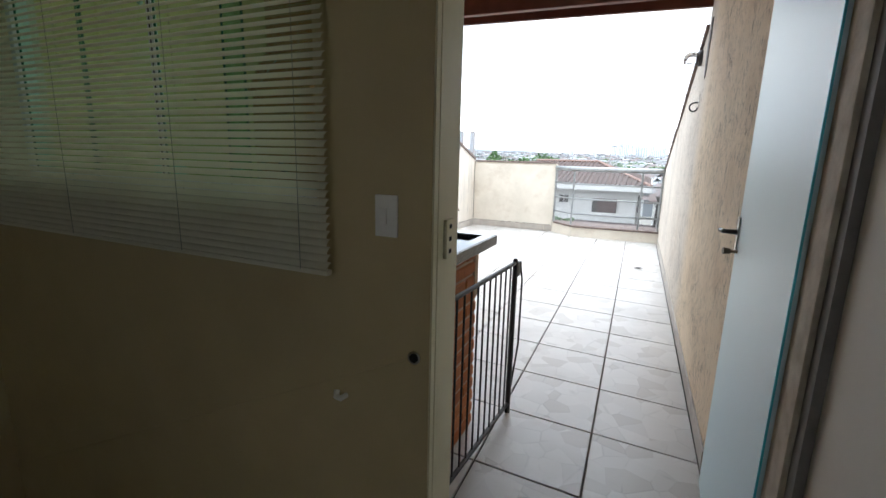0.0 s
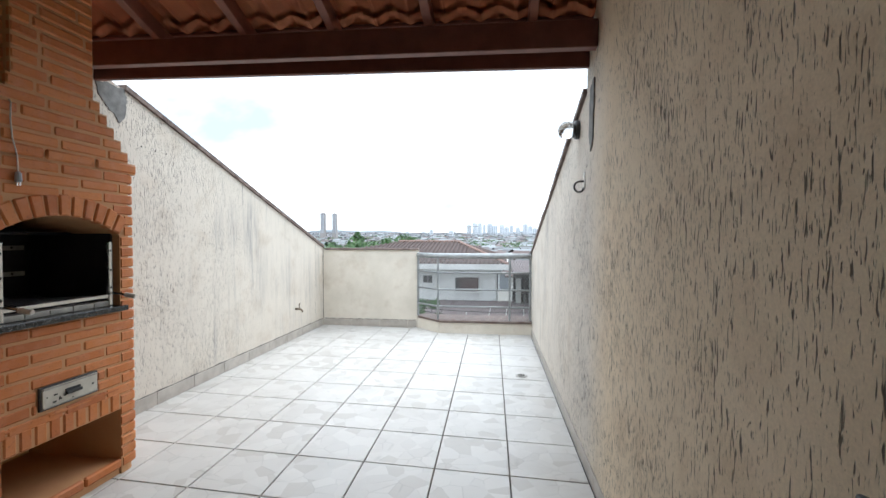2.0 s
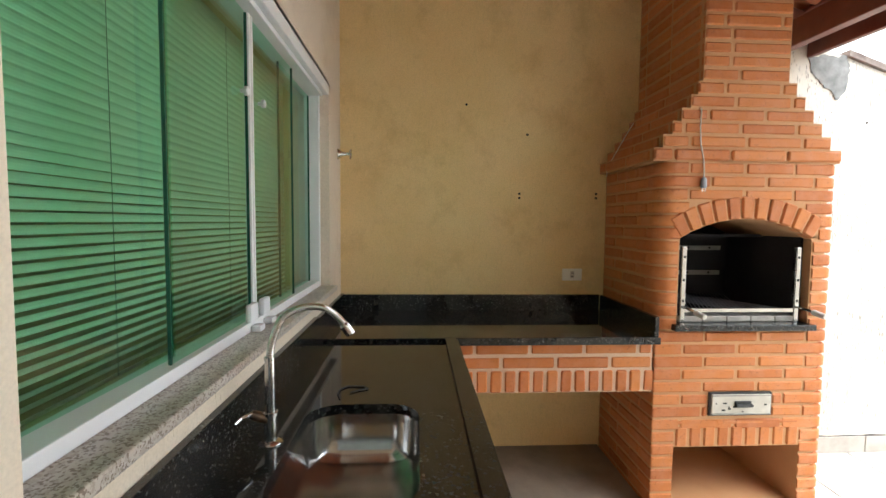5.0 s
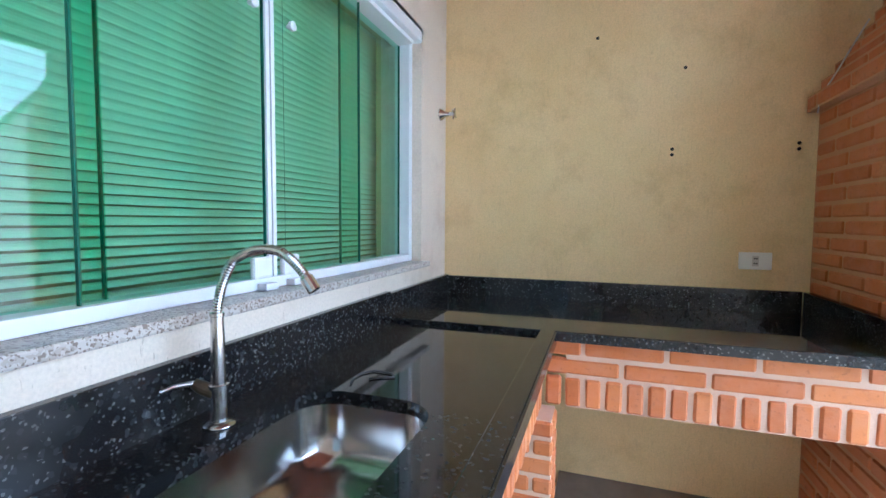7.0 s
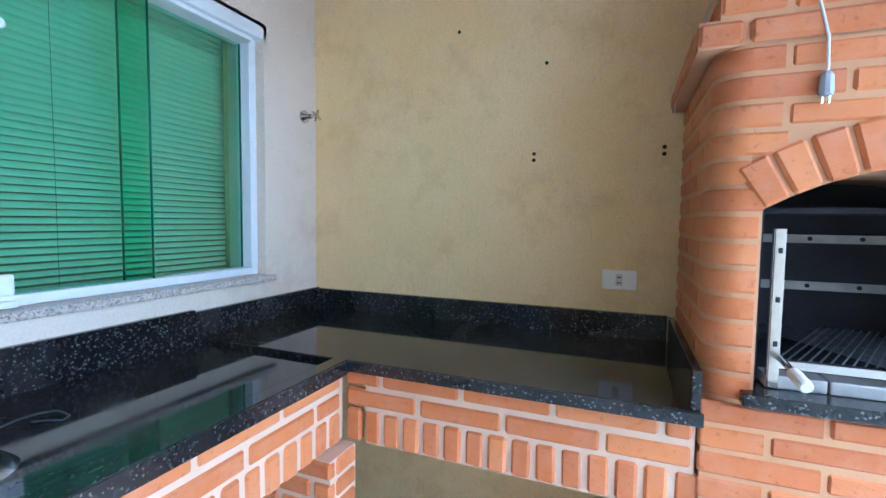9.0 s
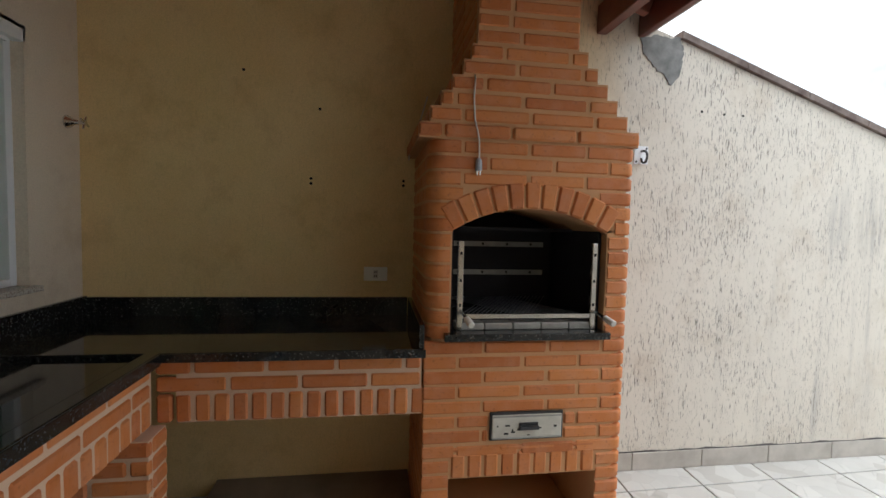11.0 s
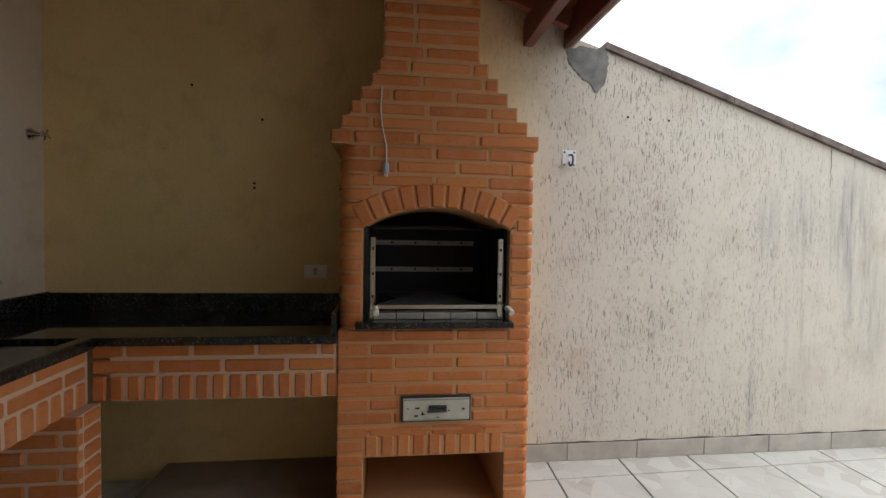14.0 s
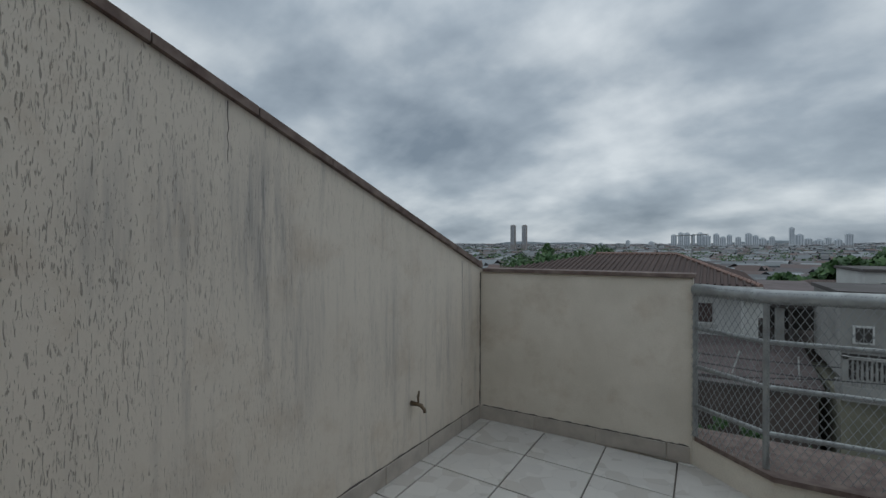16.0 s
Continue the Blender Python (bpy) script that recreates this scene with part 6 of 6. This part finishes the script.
for _ in range(9000):
    d = 95 + 2100 * rt.random() ** 1.3
    a = radians(rt.uniform(-42, 34))
    x, y = math.sin(a) * d, math.cos(a) * d
    w, h = rt.uniform(2.0, 4.0) + d * 0.0022, rt.uniform(2.5, 4.0) + d * 0.0040 * rt.random()
    lift = -9 + d * 0.0040 + max(0.0, d - 450) * 0.011
    turn = rt.uniform(-0.7, 0.7)
    ux, uy = math.cos(turn), math.sin(turn)

    def at(p, q, z):
        return (x + ux * p - uy * q, y + uy * p + ux * q, z)
    e0, e1 = lift + h, lift + h + rt.uniform(0.4, 1.6)
    dep = w * rt.uniform(1.0, 1.6)
    for p, q in (((-w, 0), (w, 0)), ((w, 0), (w, dep)), ((-w, dep), (-w, 0))):
        town.faces.new([town.verts.new(at(*c, z)) for c, z in ((p, -9), (q, -9), (q, e0), (p, e0))])
    for row in (((-w - 0.4, -0.4, e0), (w + 0.4, -0.4, e0), (w + 0.4, dep / 2, e1), (-w - 0.4, dep / 2, e1)), ((-w - 0.4, dep / 2, e1), (w + 0.4, dep / 2, e1), (w + 0.4, dep + 0.4, e0), (-w - 0.4, dep + 0.4, e0))):
        roofs.faces.new([roofs.verts.new(at(*c)) for c in row])
copse = bmesh.new()
for _ in range(300):
    d = 230 + 700 * rt.random() ** 1.4
    a = radians(rt.uniform(-42, 34))
    x, y = math.sin(a) * d, math.cos(a) * d
    z = -9 + d * 0.0040 + max(0.0, d - 450) * 0.011 + rt.uniform(3.5, 5.5) + d * 0.002
    r = rt.uniform(1.0, 2.4) + d * 0.0015
    for _ in range(40):
        c = Vector((x + rt.gauss(0, r), y + rt.gauss(0, r), z + rt.gauss(0, r * 0.35)))
        u = Vector((rt.gauss(0, 1), rt.gauss(0, 1), rt.gauss(0, 1))).normalized()
        v = u.orthogonal().normalized()
        q = r * rt.uniform(0.12, 0.26)
        copse.faces.new([copse.verts.new(c + u * q), copse.verts.new(c + v * q), copse.verts.new(c - u * q), copse.verts.new(c - v * q)])
tagged(part("town_trees", copse, LEAF), "dark green trees scattered between the town houses", "trees", kind="stuff")
# fronts and roofs carry a grey-blue tint in place of aerial haze
tm = Mat("hazed_house_fronts", 0.9)
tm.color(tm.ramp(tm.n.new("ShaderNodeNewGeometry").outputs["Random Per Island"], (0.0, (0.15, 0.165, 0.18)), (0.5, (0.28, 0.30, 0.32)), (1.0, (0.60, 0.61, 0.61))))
rm = Mat("hazed_house_roofs", 0.9)
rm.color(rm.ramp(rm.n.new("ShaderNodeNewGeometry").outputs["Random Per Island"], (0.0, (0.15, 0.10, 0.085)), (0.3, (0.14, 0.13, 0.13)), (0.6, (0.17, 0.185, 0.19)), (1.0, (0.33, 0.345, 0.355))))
# the hills' blue-grey is distance haze put into their colour
ridge = bmesh.new()
crest = []
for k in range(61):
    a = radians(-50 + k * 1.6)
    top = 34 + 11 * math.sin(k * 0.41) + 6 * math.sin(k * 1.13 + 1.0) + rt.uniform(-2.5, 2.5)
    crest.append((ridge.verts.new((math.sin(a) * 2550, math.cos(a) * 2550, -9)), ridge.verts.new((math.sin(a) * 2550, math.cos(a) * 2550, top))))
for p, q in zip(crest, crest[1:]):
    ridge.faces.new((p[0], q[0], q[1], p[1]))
structure(part("backdrop_hills", ridge, simple("haze_blue_hills", (0.34, 0.39, 0.43), (0.44, 0.48, 0.52), 0.012, 0.95, 0, 0, 0.08)), "built-up hills on the horizon, coloured blue-grey for haze", "hills")
tagged(part("town_houses", town, tm.m), "grey and white town houses to the horizon, tinted for haze", "town", kind="stuff")
tagged(part("town_roofs", roofs, rm.m), "brown and grey roofs of the town, tinted for haze", "town", kind="stuff")

# ---- bricks, floor tiles and skirting ----
barbecue_bricks()
counter_bricks()
floor_ob = bpy.data.objects["floor"]
# the courses run a little askew to the walls
GRID_O, GRID_U, GRID_V = Vector((0.197, 7.934)), Vector((0.4429, -0.0245)), Vector((-0.0109, 0.4556))


def tile_mesh():
    bm = boxed(((0, 0, -0.012), (1, 1, 0)))
    g = 0.010
    for v in bm.verts:
        u, w = (g if v.co.x < 0.5 else 1 - g) - 0.5, (g if v.co.y < 0.5 else 1 - g) - 0.5
        p = GRID_U * u + GRID_V * w
        v.co.x, v.co.y = p.x, p.y
    bmesh.ops.bevel(bm, geom=list(bm.edges), offset=0.002, segments=1, affect="EDGES")
    return bm


def lay_floor():
    """Whole tiles share one mesh; those at the walls are cut."""
    whole = bpy.data.meshes.new("tile")
    bm = tile_mesh()
    bmesh.ops.recalc_face_normals(bm, faces=bm.faces)
    bm.to_mesh(whole)
    bm.free()
    whole.materials.append(TILE)
    x_hi, y_lo, y_hi = 0.83, YIN + 0.03, YFAR
    for i in range(-8, 3):
        for j in range(-16, 3):
            c = GRID_O + GRID_U * (i + 0.5) + GRID_V * (j + 0.5)
            tilted = (RNG.uniform(-0.0012, 0.0012), RNG.uniform(-0.0012, 0.0012), 0)
            if c.x - 0.24 > XL and c.x + 0.24 < x_hi and c.y - 0.25 > y_lo and c.y + 0.25 < y_hi:
                place("tile", whole, (c.x, c.y, 0.0), floor_ob, tilted)
                continue
            if c.x < XL - 0.2 or c.x > x_hi + 0.2 or c.y < y_lo - 0.2 or c.y > y_hi + 0.2:
                continue
            bm = tile_mesh()
            for co, no in (((XL - c.x, 0, 0), (-1, 0, 0)), ((x_hi - c.x, 0, 0), (1, 0, 0)), ((0, y_lo - c.y, 0), (0, -1, 0)), ((0, y_hi - c.y, 0), (0, 1, 0))):
                bmesh.ops.bisect_plane(bm, geom=list(bm.verts) + list(bm.edges) + list(bm.faces), plane_co=co, plane_no=no, clear_outer=True)
            if len(bm.faces) < 4:
                bm.free()
                continue
            bmesh.ops.holes_fill(bm, edges=[e for e in bm.edges if e.is_boundary])
            bmesh.ops.recalc_face_normals(bm, faces=bm.faces)
            mesh = bpy.data.meshes.new("tile")
            bm.to_mesh(mesh)
            bm.free()
            mesh.materials.append(TILE)
            place("tile", mesh, (c.x, c.y, 0.0), floor_ob)


lay_floor()
y = 4.12
sk = structure(thing("baseboard", (XL, 6.3, 0.0), "beige tile skirting along the terrace walls", "skirting"), "beige tile skirting along the terrace walls", "skirting")
while y < YFAR - 0.02:
    l = min(0.45, YFAR - 0.012 - y)
    place("tile", chamfered("tile", 0.009, round(l - 0.004, 3), 0.105, 0.002, SKIRT), (XL + 0.0046, y + l / 2, 0.0535), sk)
    y += 0.45
x = XL + 0.012
while x < -1.08:
    l = min(0.45, -1.07 - x)
    place("tile", chamfered("tile", round(l - 0.004, 3), 0.009, 0.105, 0.002, SKIRT), (x + l / 2, YFAR - 0.0046, 0.0535), sk)
    x += 0.45
y = 2.4
while y < 8.1:
    l = min(0.45, 8.12 - y)
    place("tile", chamfered("tile", 0.009, round(l - 0.004, 3), 0.085, 0.002, SKIRT), (right_x(y + l / 2) - 0.006, y + l / 2, 0.0435), sk, (0, 0, 0.0222))
    y += 0.45

for name, along in (("grime_west", True), ("grime_north", False)):
    a0, a1 = (4.2, YFAR - 0.02) if along else (XL + 0.02, -1.08)
    n = 60
    low = [a0 + (a1 - a0) * k / n for k in range(n + 1)]
    pts = [(p, 0.1065) for p in low] + [(p, 0.1085 + 0.005 * abs(math.sin(k * 1.7) + math.sin(k * 0.61))) for k, p in reversed(list(enumerate(low)))]
    if along:
        gr = extrude_poly([(XL + 0.0005, p, q) for p, q in pts], (0.0035, 0, 0))
    else:
        gr = extrude_poly([(p, YFAR - 0.0005, q) for p, q in pts], (0, -0.0035, 0))
    structure(part(name, gr, DARK_CRACK), "dark grime line above the skirting tiles", "grime")
